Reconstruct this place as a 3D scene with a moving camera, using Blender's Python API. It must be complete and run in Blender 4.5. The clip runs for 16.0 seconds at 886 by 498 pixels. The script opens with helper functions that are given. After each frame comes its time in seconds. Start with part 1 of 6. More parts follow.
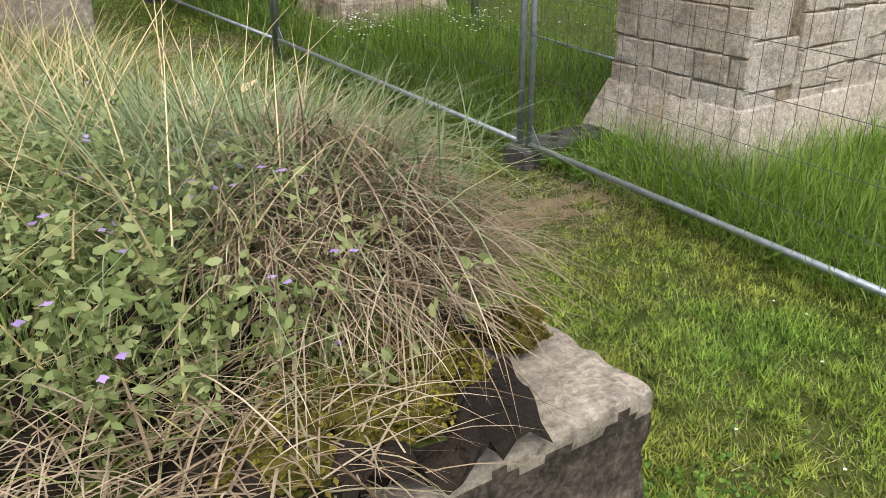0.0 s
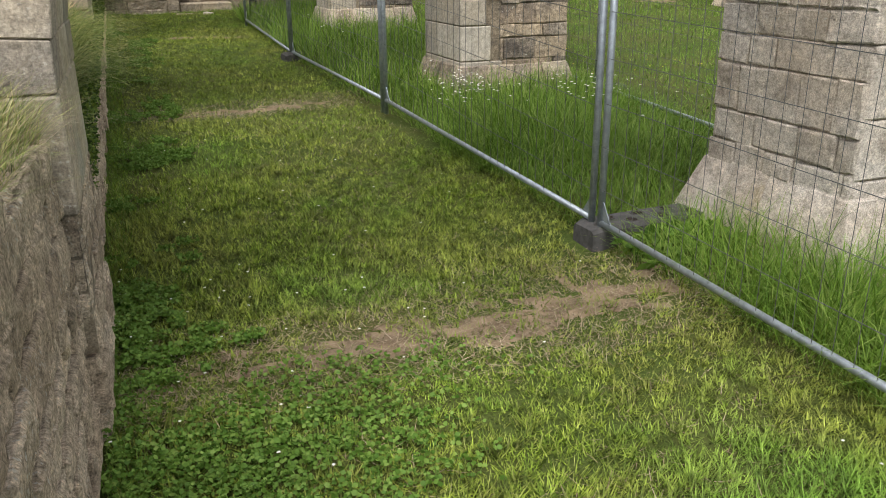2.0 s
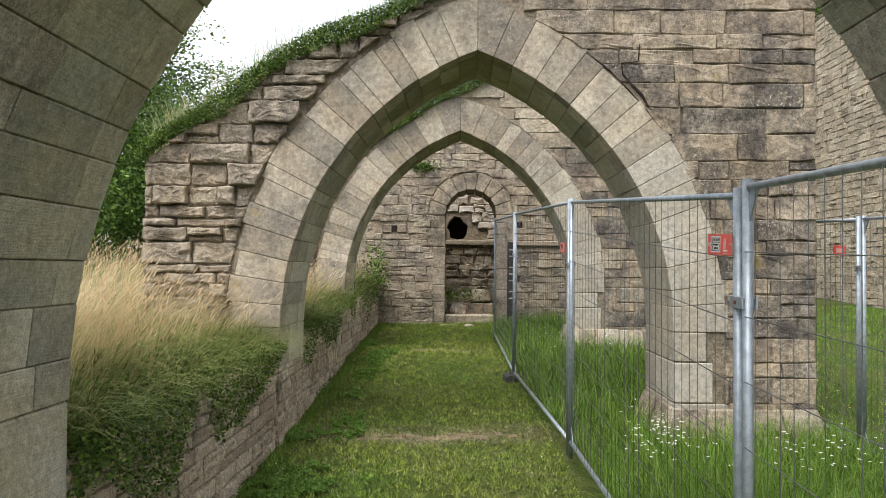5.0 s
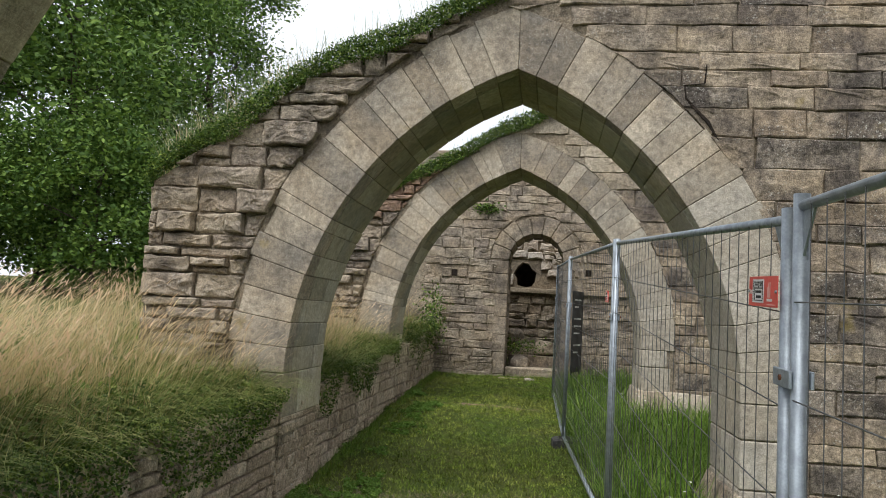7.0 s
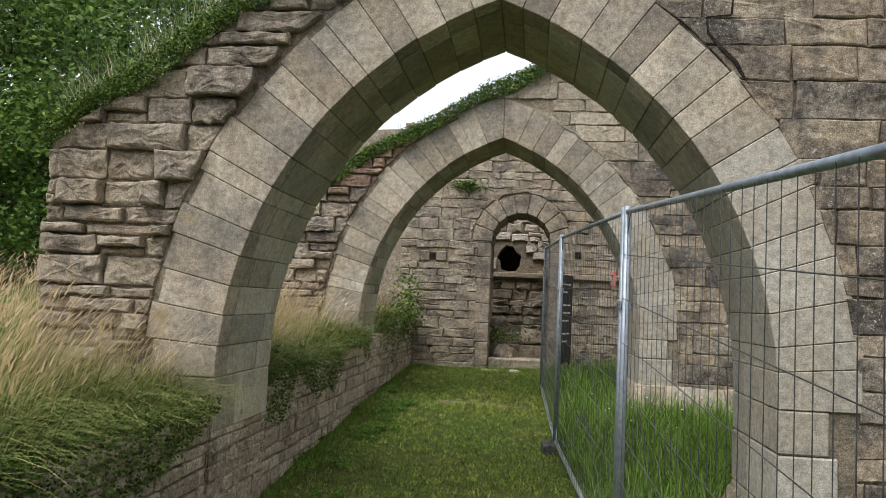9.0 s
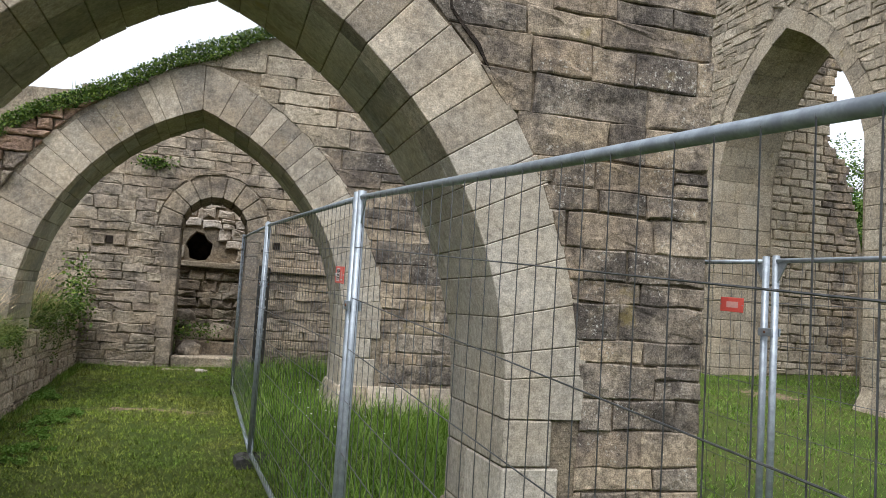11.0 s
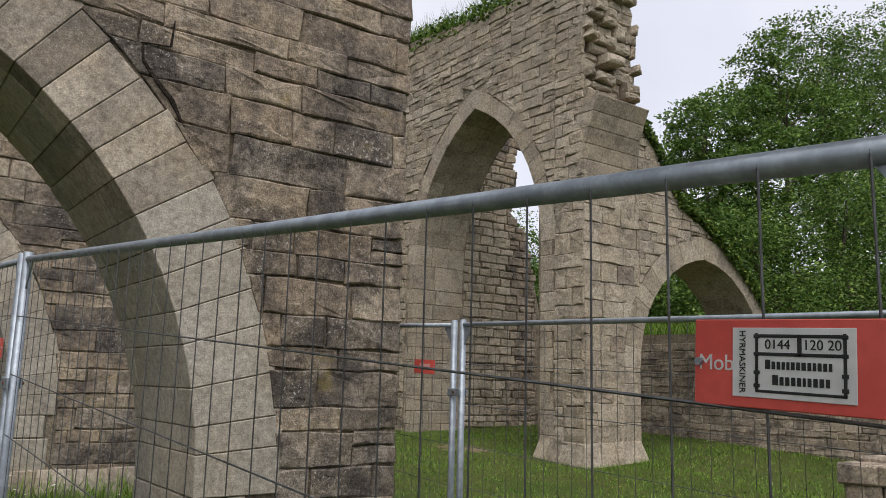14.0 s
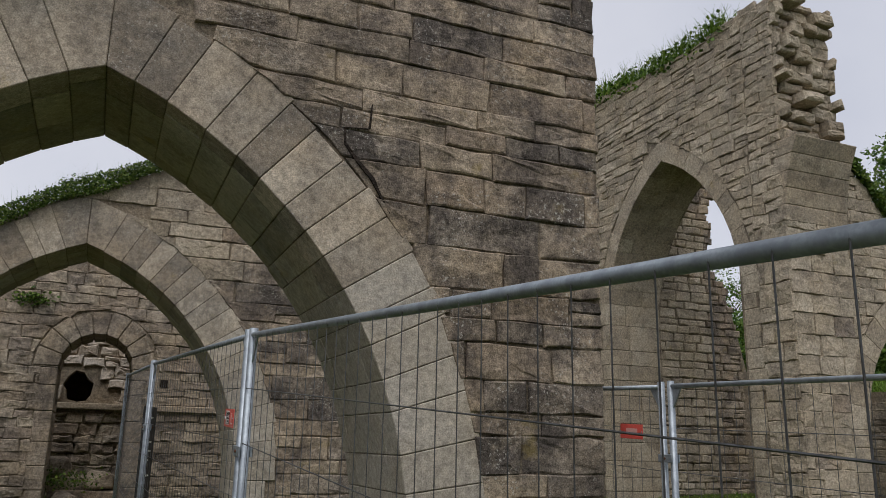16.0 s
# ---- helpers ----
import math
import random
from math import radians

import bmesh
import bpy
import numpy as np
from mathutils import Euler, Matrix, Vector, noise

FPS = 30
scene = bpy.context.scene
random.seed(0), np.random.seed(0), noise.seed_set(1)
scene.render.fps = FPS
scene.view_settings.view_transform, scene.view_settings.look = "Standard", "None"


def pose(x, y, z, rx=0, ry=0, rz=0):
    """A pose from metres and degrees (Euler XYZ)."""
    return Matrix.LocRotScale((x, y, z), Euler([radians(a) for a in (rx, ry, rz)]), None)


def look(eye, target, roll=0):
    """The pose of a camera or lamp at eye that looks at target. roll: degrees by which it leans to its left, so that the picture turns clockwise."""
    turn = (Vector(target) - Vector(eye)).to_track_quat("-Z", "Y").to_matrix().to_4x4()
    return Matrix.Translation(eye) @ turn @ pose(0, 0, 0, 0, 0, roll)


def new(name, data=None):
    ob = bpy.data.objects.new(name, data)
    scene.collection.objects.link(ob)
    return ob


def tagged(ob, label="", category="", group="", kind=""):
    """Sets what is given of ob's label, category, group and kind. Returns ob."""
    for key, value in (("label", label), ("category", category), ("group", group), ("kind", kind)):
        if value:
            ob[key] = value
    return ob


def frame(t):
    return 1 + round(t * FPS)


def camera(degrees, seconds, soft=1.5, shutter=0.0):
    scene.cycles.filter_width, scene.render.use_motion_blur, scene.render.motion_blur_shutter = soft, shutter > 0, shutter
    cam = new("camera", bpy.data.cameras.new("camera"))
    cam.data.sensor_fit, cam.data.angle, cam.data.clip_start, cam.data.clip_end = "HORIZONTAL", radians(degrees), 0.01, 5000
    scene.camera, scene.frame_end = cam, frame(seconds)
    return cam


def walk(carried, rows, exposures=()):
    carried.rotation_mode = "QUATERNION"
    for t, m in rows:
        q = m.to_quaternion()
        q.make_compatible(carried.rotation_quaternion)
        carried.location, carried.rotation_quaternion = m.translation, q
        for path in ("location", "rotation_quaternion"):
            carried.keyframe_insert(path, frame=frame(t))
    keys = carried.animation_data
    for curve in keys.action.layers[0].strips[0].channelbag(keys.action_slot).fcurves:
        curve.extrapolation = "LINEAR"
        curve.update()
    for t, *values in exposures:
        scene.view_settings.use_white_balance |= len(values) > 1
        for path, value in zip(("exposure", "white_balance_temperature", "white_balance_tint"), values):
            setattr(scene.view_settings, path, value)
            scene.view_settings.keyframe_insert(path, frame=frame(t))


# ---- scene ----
cam = camera(58.1, 16.0, soft=0.8)
PATH = [
    (0, (0.098, 0.198, 1.407), (1.101, 1.716, 0.577), -0.4),
    (0.5, (0.209, 0.231, 1.431), (1.155, 1.785, 0.598), -0.9),
    (1, (0.396, 0.185, 1.408), (1.27, 1.791, 0.596), -0.9),
    (1.5, (0.61, 0.153, 1.374), (1.403, 1.826, 0.617), -0.6),
    (2, (0.837, 0.241, 1.339), (1.51, 1.995, 0.653), -0.5),
    (2.5, (1.126, 0.308, 1.308), (1.66, 2.142, 0.714), -0.3),
    (3, (1.364, 0.44, 1.332), (1.767, 2.339, 0.852), -0.5),
    (3.5, (1.552, 0.631, 1.39), (1.83, 2.58, 1.037), -0.9),
    (4, (1.745, 0.743, 1.425), (1.894, 2.725, 1.202), -0.9),
    (4.5, (1.991, 0.844, 1.465), (2.03, 2.842, 1.38), -0.2),
    (5, (2.137, 0.966, 1.473), (2.093, 2.965, 1.523), 0.5),
    (5.2, (2.178, 1.046, 1.487), (2.101, 3.042, 1.593), 0.9),
    (7.3, (2.591, 2.008, 1.464), (2.318, 3.983, 1.627), 3.1),
    (7.5, (2.585, 2.121, 1.46), (2.312, 4.097, 1.606), 3.0),
    (8, (2.59, 2.488, 1.455), (2.309, 4.464, 1.582), 2.8),
    (8.2, (2.583, 2.613, 1.472), (2.307, 4.59, 1.597), 2.8),
    (10.3, (2.462, 3.584, 1.509), (2.606, 5.573, 1.661), 3.2),
    (10.5, (2.464, 3.674, 1.521), (2.716, 5.652, 1.677), 3.6),
    (11, (2.408, 3.748, 1.52), (2.948, 5.667, 1.672), 3.6),
    (11.5, (2.439, 3.789, 1.527), (3.23, 5.62, 1.672), 3.4),
    (12, (2.489, 3.792, 1.516), (3.463, 5.533, 1.664), 2.9),
    (12.5, (2.502, 3.8, 1.524), (3.589, 5.47, 1.697), 2.3),
    (13, (2.492, 3.797, 1.535), (3.639, 5.421, 1.748), 1.9),
    (13.5, (2.483, 3.776, 1.545), (3.653, 5.376, 1.812), 1.7),
    (14, (2.472, 3.762, 1.555), (3.642, 5.349, 1.889), 1.5),
    (14.5, (2.458, 3.756, 1.567), (3.619, 5.333, 1.971), 1.5),
    (15, (2.447, 3.749, 1.57), (3.584, 5.332, 2.022), 1.3),
    (15.5, (2.428, 3.76, 1.57), (3.445, 5.416, 2.041), 1.1),
    (16, (2.43, 3.80, 1.562), (3.179, 5.59, 2.037), 1.2),
]
EXPOSURES = [(0, 0.83, 6450, 10), (1.5, 0.88, 6450, 10), (3.5, 1.25, 6400, 10), (5, 1.07, 6250, 9), (7.5, 0.62, 6200, 9), (11, 0.82, 6050, 10), (12.5, 0.78, 6200, 12), (13.5, 0.43, 6250, 13), (14.5, 0.08, 6200, 13), (16, -0.15, 6200, 12)]
walk(cam, [(t, look(eye, target, roll)) for t, eye, target, roll in PATH], EXPOSURES)

# ---- light ----
world = bpy.data.worlds.new("overcast_sky")
scene.world = world
world.use_nodes = True
wt = world.node_tree
wt.nodes.clear()
w_out = wt.nodes.new("ShaderNodeOutputWorld")
w_bg = wt.nodes.new("ShaderNodeBackground")
w_sky = wt.nodes.new("ShaderNodeTexSky")
w_sky.sky_type = "NISHITA"
w_sky.sun_disc = False
w_sky.sun_elevation = radians(59)
w_sky.sun_rotation = radians(212)
w_noise = wt.nodes.new("ShaderNodeTexNoise")
w_noise.inputs["Scale"].default_value = 2.2
w_noise.inputs["Detail"].default_value = 5
w_ramp = wt.nodes.new("ShaderNodeValToRGB")
w_ramp.color_ramp.elements[0].position, w_ramp.color_ramp.elements[0].color = 0.3, (6.5, 6.6, 7.1, 1)
w_ramp.color_ramp.elements[1].position, w_ramp.color_ramp.elements[1].color = 0.72, (8.6, 8.5, 8.6, 1)
w_mix = wt.nodes.new("ShaderNodeMix")
w_mix.data_type = "RGBA"
w_mix.inputs[0].default_value = 0.9
wt.links.new(w_noise.outputs["Fac"], w_ramp.inputs[0])
wt.links.new(w_sky.outputs[0], w_mix.inputs[6])
wt.links.new(w_ramp.outputs[0], w_mix.inputs[7])
wt.links.new(w_mix.outputs[2], w_bg.inputs[0])
w_bg.inputs[1].default_value = 0.106
wt.links.new(w_bg.outputs[0], w_out.inputs[0])

sun = new("sun", bpy.data.lights.new("sun", "SUN"))
sun.data.energy, sun.data.angle, sun.data.color = 2.15, radians(42), (1.0, 0.95, 0.88)
sun.matrix_world = look((-6, -9.5, 18.5), (0, 0, 0))

# ---- materials ----


def mat_base(name, rough=0.9, metal=0.0, spec=0.3):
    m = bpy.data.materials.new(name)
    m.use_nodes = True
    b = m.node_tree.nodes["Principled BSDF"]
    b.inputs["Roughness"].default_value = rough
    b.inputs["Metallic"].default_value = metal
    b.inputs["Specular IOR Level"].default_value = spec
    return m, m.node_tree, b


def noise_fac(nt, vec, scale, detail=4.0, lo=0.4, hi=0.6, dist=0.0):
    n = nt.nodes.new("ShaderNodeTexNoise")
    n.inputs["Scale"].default_value = scale
    n.inputs["Detail"].default_value = detail
    n.inputs["Distortion"].default_value = dist
    nt.links.new(vec, n.inputs["Vector"])
    r = nt.nodes.new("ShaderNodeMapRange")
    r.inputs[1].default_value, r.inputs[2].default_value = lo, hi
    r.interpolation_type = "SMOOTHSTEP"
    nt.links.new(n.outputs["Fac"], r.inputs[0])
    return r.outputs[0], n.outputs["Fac"]


def mix_col(nt, fac, a, b, mode="MIX"):
    m = nt.nodes.new("ShaderNodeMix")
    m.data_type, m.blend_type = "RGBA", mode
    for sock, v in ((m.inputs[0], fac), (m.inputs[6], a), (m.inputs[7], b)):
        if isinstance(v, (int, float)):
            sock.default_value = v
        elif isinstance(v, tuple):
            sock.default_value = (*v, 1)
        else:
            nt.links.new(v, sock)
    return m.outputs[2]


def times(nt, a, k):
    m = nt.nodes.new("ShaderNodeMath")
    m.operation = "MULTIPLY"
    nt.links.new(a, m.inputs[0])
    if isinstance(k, (int, float)):
        m.inputs[1].default_value = k
    else:
        nt.links.new(k, m.inputs[1])
    return m.outputs[0]


def bump(nt, b, pairs, dist=0.01):
    normal = None
    for h, strength, d in pairs:
        n = nt.nodes.new("ShaderNodeBump")
        n.inputs["Strength"].default_value, n.inputs["Distance"].default_value = strength, d
        nt.links.new(h, n.inputs["Height"])
        if normal:
            nt.links.new(normal, n.inputs["Normal"])
        normal = n.outputs[0]
    nt.links.new(normal, b.inputs["Normal"])


def object_vec(nt):
    return nt.nodes.new("ShaderNodeTexCoord").outputs["Object"]


def stretched(nt, vec, s):
    m = nt.nodes.new("ShaderNodeMapping")
    m.inputs["Scale"].default_value = s
    nt.links.new(vec, m.inputs["Vector"])
    return m.outputs[0]


def piece_random(nt):
    """One value a piece, whether it is an object of its own or an island of a joined mesh."""
    o = nt.nodes.new("ShaderNodeObjectInfo").outputs["Random"]
    g = nt.nodes.new("ShaderNodeNewGeometry").outputs["Random Per Island"]
    a = nt.nodes.new("ShaderNodeMath")
    a.operation = "ADD"
    nt.links.new(o, a.inputs[0])
    nt.links.new(g, a.inputs[1])
    f = nt.nodes.new("ShaderNodeMath")
    f.operation = "FRACT"
    nt.links.new(a.outputs[0], f.inputs[0])
    return f.outputs[0]


def rough_noise(nt, vec, scale, detail, roughness, lo, hi, a=0.0, b=1.0):
    n = nt.nodes.new("ShaderNodeTexNoise")
    n.inputs["Scale"].default_value, n.inputs["Detail"].default_value, n.inputs["Roughness"].default_value = scale, detail, roughness
    nt.links.new(vec, n.inputs["Vector"])
    r = nt.nodes.new("ShaderNodeMapRange")
    for k, v in enumerate((lo, hi, a, b)):
        r.inputs[k + 1].default_value = v
    nt.links.new(n.outputs["Fac"], r.inputs[0])
    return r.outputs[0], n.outputs["Fac"]


def stone_mat(name, pale, dark, warm, stain=(0.075, 0.065, 0.058), stain_lo=0.44, stain_hi=0.6, stain_amt=0.8, speck=0.5, relief=1.0, tooled=0.0, grain=1.0, layers=0.6):
    """Weathered stone: a tone for each piece, warm patches, dark crust, fine grain, bedding lines, lichen."""
    m, nt, b = mat_base(name, 0.93, 0, 0.12)
    v = object_vec(nt)
    rnd = piece_random(nt)
    col = mix_col(nt, rnd, pale, dark)
    f1, h1 = rough_noise(nt, v, 1.9, 6, 0.6, 0.38, 0.64)
    col = mix_col(nt, times(nt, f1, 0.65), col, warm)
    # dark crust: large ragged patches broken up by fine grain
    f3, h3 = rough_noise(nt, v, 2.6, 12, 0.74, stain_lo, stain_hi)
    col = mix_col(nt, times(nt, f3, stain_amt), col, stain)
    # bedding lines
    f9, h9 = rough_noise(nt, stretched(nt, v, (2.5, 2.5, 26)), 1.0, 8, 0.7, 0.5, 0.72)
    col = mix_col(nt, times(nt, f9, 0.5 * layers), col, tuple(c * 0.45 for c in dark))
    # run marks
    f5, h5 = rough_noise(nt, stretched(nt, v, (8, 8, 0.8)), 1.0, 5, 0.6, 0.52, 0.75)
    col = mix_col(nt, times(nt, f5, 0.4 * stain_amt), col, tuple(c * 0.5 for c in dark))
    # grain at two sizes
    f4, h4 = rough_noise(nt, v, 26.0, 8, 0.75, 0.30, 0.70, 1 - 0.55 * grain, 1 + 0.55 * grain)
    col = mix_col(nt, 1.0, col, f4, "MULTIPLY")
    f10, h10 = rough_noise(nt, v, 120.0, 3, 0.6, 0.32, 0.68, 1 - 0.35 * grain, 1 + 0.35 * grain)
    col = mix_col(nt, 1.0, col, f10, "MULTIPLY")
    # pale lichen
    f6, h6 = rough_noise(nt, v, 55.0, 4, 0.6, 0.58, 0.66)
    f7, h7 = rough_noise(nt, v, 2.3, 5, 0.6, 0.46, 0.6)
    col = mix_col(nt, times(nt, times(nt, f6, f7), speck), col, (0.60, 0.58, 0.52))
    f8, h8 = rough_noise(nt, v, 2.9, 8, 0.65, 0.64, 0.72)
    col = mix_col(nt, times(nt, f8, 0.4), col, (0.33, 0.25, 0.07))
    nt.links.new(col, b.inputs["Base Color"])
    pairs = [(h3, 0.55 * relief, 0.05), (h9, 0.5 * relief * layers, 0.03), (h4, 0.75 * relief, 0.022), (h10, 0.5 * relief, 0.006)]
    if tooled:
        f, w = rough_noise(nt, stretched(nt, v, (10, 10, 120)), 1.0, 3, 0.5, 0.4, 0.6)
        pairs.append((w, tooled, 0.004))
    bump(nt, b, pairs)
    return m


M_ASHLAR = stone_mat("dressed_stone", (0.54, 0.475, 0.38), (0.20, 0.18, 0.152), (0.40, 0.315, 0.215), stain_amt=0.72, stain_lo=0.47, stain_hi=0.68, relief=0.5, tooled=0.25, speck=0.5, stain=(0.12, 0.11, 0.10), grain=0.8, layers=0.25)
M_SOFFIT = stone_mat("soffit_stone", (0.52, 0.48, 0.395), (0.20, 0.195, 0.165), (0.40, 0.335, 0.215), stain_amt=0.5, stain_lo=0.5, stain_hi=0.7, relief=0.55, tooled=0.8, speck=0.25, stain=(0.09, 0.085, 0.07), grain=0.6, layers=0.3)
M_PIER = stone_mat("weathered_stone", (0.46, 0.385, 0.29), (0.235, 0.19, 0.15), (0.39, 0.30, 0.195), stain_amt=0.8, stain_lo=0.43, stain_hi=0.58, stain=(0.085, 0.073, 0.066), speck=0.7, relief=0.8, layers=0.25, grain=1.1)
M_RUBBLE = stone_mat("rubble_stone", (0.44, 0.38, 0.295), (0.26, 0.215, 0.175), (0.37, 0.29, 0.195), stain_amt=0.7, stain_lo=0.46, stain_hi=0.6, speck=0.5, relief=1.0)
M_FARWALL = stone_mat("far_stone", (0.46, 0.40, 0.31), (0.28, 0.24, 0.185), (0.43, 0.35, 0.245), stain_amt=0.55, stain_lo=0.5, stain_hi=0.64, speck=0.3, relief=1.0, stain=(0.10, 0.085, 0.07))
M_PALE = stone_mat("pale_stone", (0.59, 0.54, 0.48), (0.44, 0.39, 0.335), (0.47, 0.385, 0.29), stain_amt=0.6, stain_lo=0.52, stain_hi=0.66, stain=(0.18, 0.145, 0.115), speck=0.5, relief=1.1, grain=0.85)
M_MORTAR = stone_mat("mortar", (0.33, 0.28, 0.21), (0.19, 0.16, 0.12), (0.26, 0.20, 0.135), stain_amt=0.7, stain_lo=0.48, stain_hi=0.62, speck=0.3, relief=1.0)
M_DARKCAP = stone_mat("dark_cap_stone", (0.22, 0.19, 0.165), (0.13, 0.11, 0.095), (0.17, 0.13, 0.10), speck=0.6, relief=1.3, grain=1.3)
M_LOWWALL = stone_mat("low_wall_stone", (0.60, 0.505, 0.385), (0.33, 0.26, 0.195), (0.45, 0.355, 0.25), stain_amt=0.62, stain_lo=0.52, stain_hi=0.62, speck=0.9, relief=1.3, stain=(0.085, 0.068, 0.052), grain=1.2, layers=0.15)


def leaf_mat(name, cols, rough=0.6, trans=0.25):
    """Random colour a blade or leaf."""
    m, nt, b = mat_base(name, rough, 0, 0.25)
    r = nt.nodes.new("ShaderNodeValToRGB")
    r.color_ramp.interpolation = "LINEAR"
    while len(r.color_ramp.elements) < len(cols):
        r.color_ramp.elements.new(0.5)
    for i, c in enumerate(cols):
        r.color_ramp.elements[i].position = i / (len(cols) - 1)
        r.color_ramp.elements[i].color = (*c, 1)
    g = nt.nodes.new("ShaderNodeNewGeometry")
    nt.links.new(g.outputs["Random Per Island"], r.inputs[0])
    v = object_vec(nt)
    f, h = noise_fac(nt, v, 1.3, 3, 0.35, 0.65)
    col = mix_col(nt, times(nt, f, 0.4), r.outputs[0], tuple(c * 0.6 for c in cols[len(cols) // 2]))
    nt.links.new(col, b.inputs["Base Color"])
    t = nt.nodes.new("ShaderNodeBsdfTranslucent")
    nt.links.new(col, t.inputs["Color"])
    mx = nt.nodes.new("ShaderNodeMixShader")
    mx.inputs[0].default_value = trans
    nt.links.new(b.outputs[0], mx.inputs[1])
    nt.links.new(t.outputs[0], mx.inputs[2])
    nt.links.new(mx.outputs[0], nt.nodes["Material Output"].inputs["Surface"])
    return m


def turf_mat(name, cols, trans=0.25):
    """Mown turf: a tone a blade, dark and light tufts a hand wide, yellowed and lush patches."""
    m = leaf_mat(name, cols, 0.65, trans)
    nt = m.node_tree
    b = nt.nodes["Principled BSDF"]
    src = b.inputs["Base Color"].links[0].from_socket
    v = object_vec(nt)
    f1, h1 = rough_noise(nt, v, 1.1, 5, 0.6, 0.42, 0.62)
    col = mix_col(nt, times(nt, f1, 0.34), src, (0.34, 0.32, 0.09))
    f2, h2 = rough_noise(nt, v, 0.8, 4, 0.55, 0.52, 0.7)
    col = mix_col(nt, times(nt, f2, 0.7), col, (0.13, 0.28, 0.035))
    f3, h3 = rough_noise(nt, v, 11.0, 4, 0.6, 0.34, 0.62, 0.42, 1.32)
    col = mix_col(nt, 1.0, col, f3, "MULTIPLY")
    f4, h4 = rough_noise(nt, v, 38.0, 3, 0.6, 0.36, 0.62, 0.5, 1.35)
    col = mix_col(nt, 1.0, col, f4, "MULTIPLY")
    nt.links.new(col, b.inputs["Base Color"])
    for n in nt.nodes:
        if n.bl_idname == "ShaderNodeBsdfTranslucent":
            nt.links.new(col, n.inputs["Color"])
    return m


M_LAWN = turf_mat("lawn_blades", [(0.07, 0.125, 0.010), (0.14, 0.21, 0.018), (0.20, 0.285, 0.03), (0.27, 0.335, 0.05), (0.28, 0.31, 0.09)], trans=0.2)
M_TALL = leaf_mat("tall_grass", [(0.045, 0.11, 0.010), (0.11, 0.21, 0.018), (0.18, 0.30, 0.033), (0.29, 0.37, 0.10)], trans=0.28)
M_STRAW = leaf_mat("dry_grass", [(0.46, 0.36, 0.25), (0.31, 0.23, 0.155), (0.12, 0.085, 0.05), (0.58, 0.48, 0.35), (0.20, 0.19, 0.10)], trans=0.15)
M_PALESTRAW = leaf_mat("pale_straw", [(0.74, 0.58, 0.33), (0.56, 0.42, 0.22), (0.84, 0.69, 0.43), (0.50, 0.43, 0.20)], trans=0.3)
M_BLUEGRASS = leaf_mat("blue_green_grass", [(0.25, 0.34, 0.19), (0.33, 0.38, 0.22), (0.18, 0.27, 0.12), (0.44, 0.43, 0.25)], trans=0.3)
M_SEED = leaf_mat("seed_heads", [(0.84, 0.66, 0.42), (0.78, 0.56, 0.38), (0.88, 0.74, 0.48)], trans=0.3)
M_CREEPER = leaf_mat("creeper_leaves", [(0.02, 0.045, 0.008), (0.05, 0.10, 0.016), (0.12, 0.20, 0.03), (0.26, 0.33, 0.06)], trans=0.15)
M_HERB = leaf_mat("herb_leaves", [(0.12, 0.17, 0.05), (0.25, 0.31, 0.12), (0.36, 0.41, 0.19), (0.18, 0.24, 0.08), (0.42, 0.42, 0.20)], trans=0.3)
M_CLOVER = leaf_mat("clover_leaves", [(0.07, 0.15, 0.02), (0.13, 0.24, 0.035), (0.22, 0.33, 0.07)], trans=0.3)
M_TREE = leaf_mat("tree_leaves", [(0.025, 0.06, 0.012), (0.06, 0.13, 0.02), (0.12, 0.21, 0.032), (0.22, 0.30, 0.06)], trans=0.22)
M_DARKTREE = leaf_mat("shade_tree_leaves", [(0.03, 0.07, 0.013), (0.10, 0.18, 0.03), (0.21, 0.31, 0.055)], trans=0.2)
M_PETAL = leaf_mat("violet_petals", [(0.42, 0.30, 0.62), (0.50, 0.36, 0.70), (0.36, 0.25, 0.55)], trans=0.3)
M_WHITEPETAL = leaf_mat("white_petals", [(0.75, 0.75, 0.68), (0.8, 0.8, 0.75)], trans=0.2)
M_YELLOW = leaf_mat("yellow_petals", [(0.75, 0.58, 0.03), (0.8, 0.65, 0.06)], trans=0.2)


def ground_mat():
    m, nt, b = mat_base("mown_grass_soil", 0.95, 0, 0.1)
    v = object_vec(nt)
    f1, h1 = noise_fac(nt, v, 0.9, 5, 0.35, 0.65)
    f2, h2 = noise_fac(nt, v, 14.0, 6, 0.3, 0.7)
    f3, h3 = noise_fac(nt, v, 70.0, 4, 0.35, 0.65)
    col = mix_col(nt, f1, (0.035, 0.055, 0.010), (0.07, 0.07, 0.022))
    col = mix_col(nt, times(nt, f2, 0.5), col, (0.03, 0.05, 0.01))
    col = mix_col(nt, times(nt, f3, 0.4), col, (0.11, 0.14, 0.035))
    nt.links.new(col, b.inputs["Base Color"])
    bump(nt, b, [(h2, 0.5, 0.03), (h3, 0.6, 0.015)])
    return m


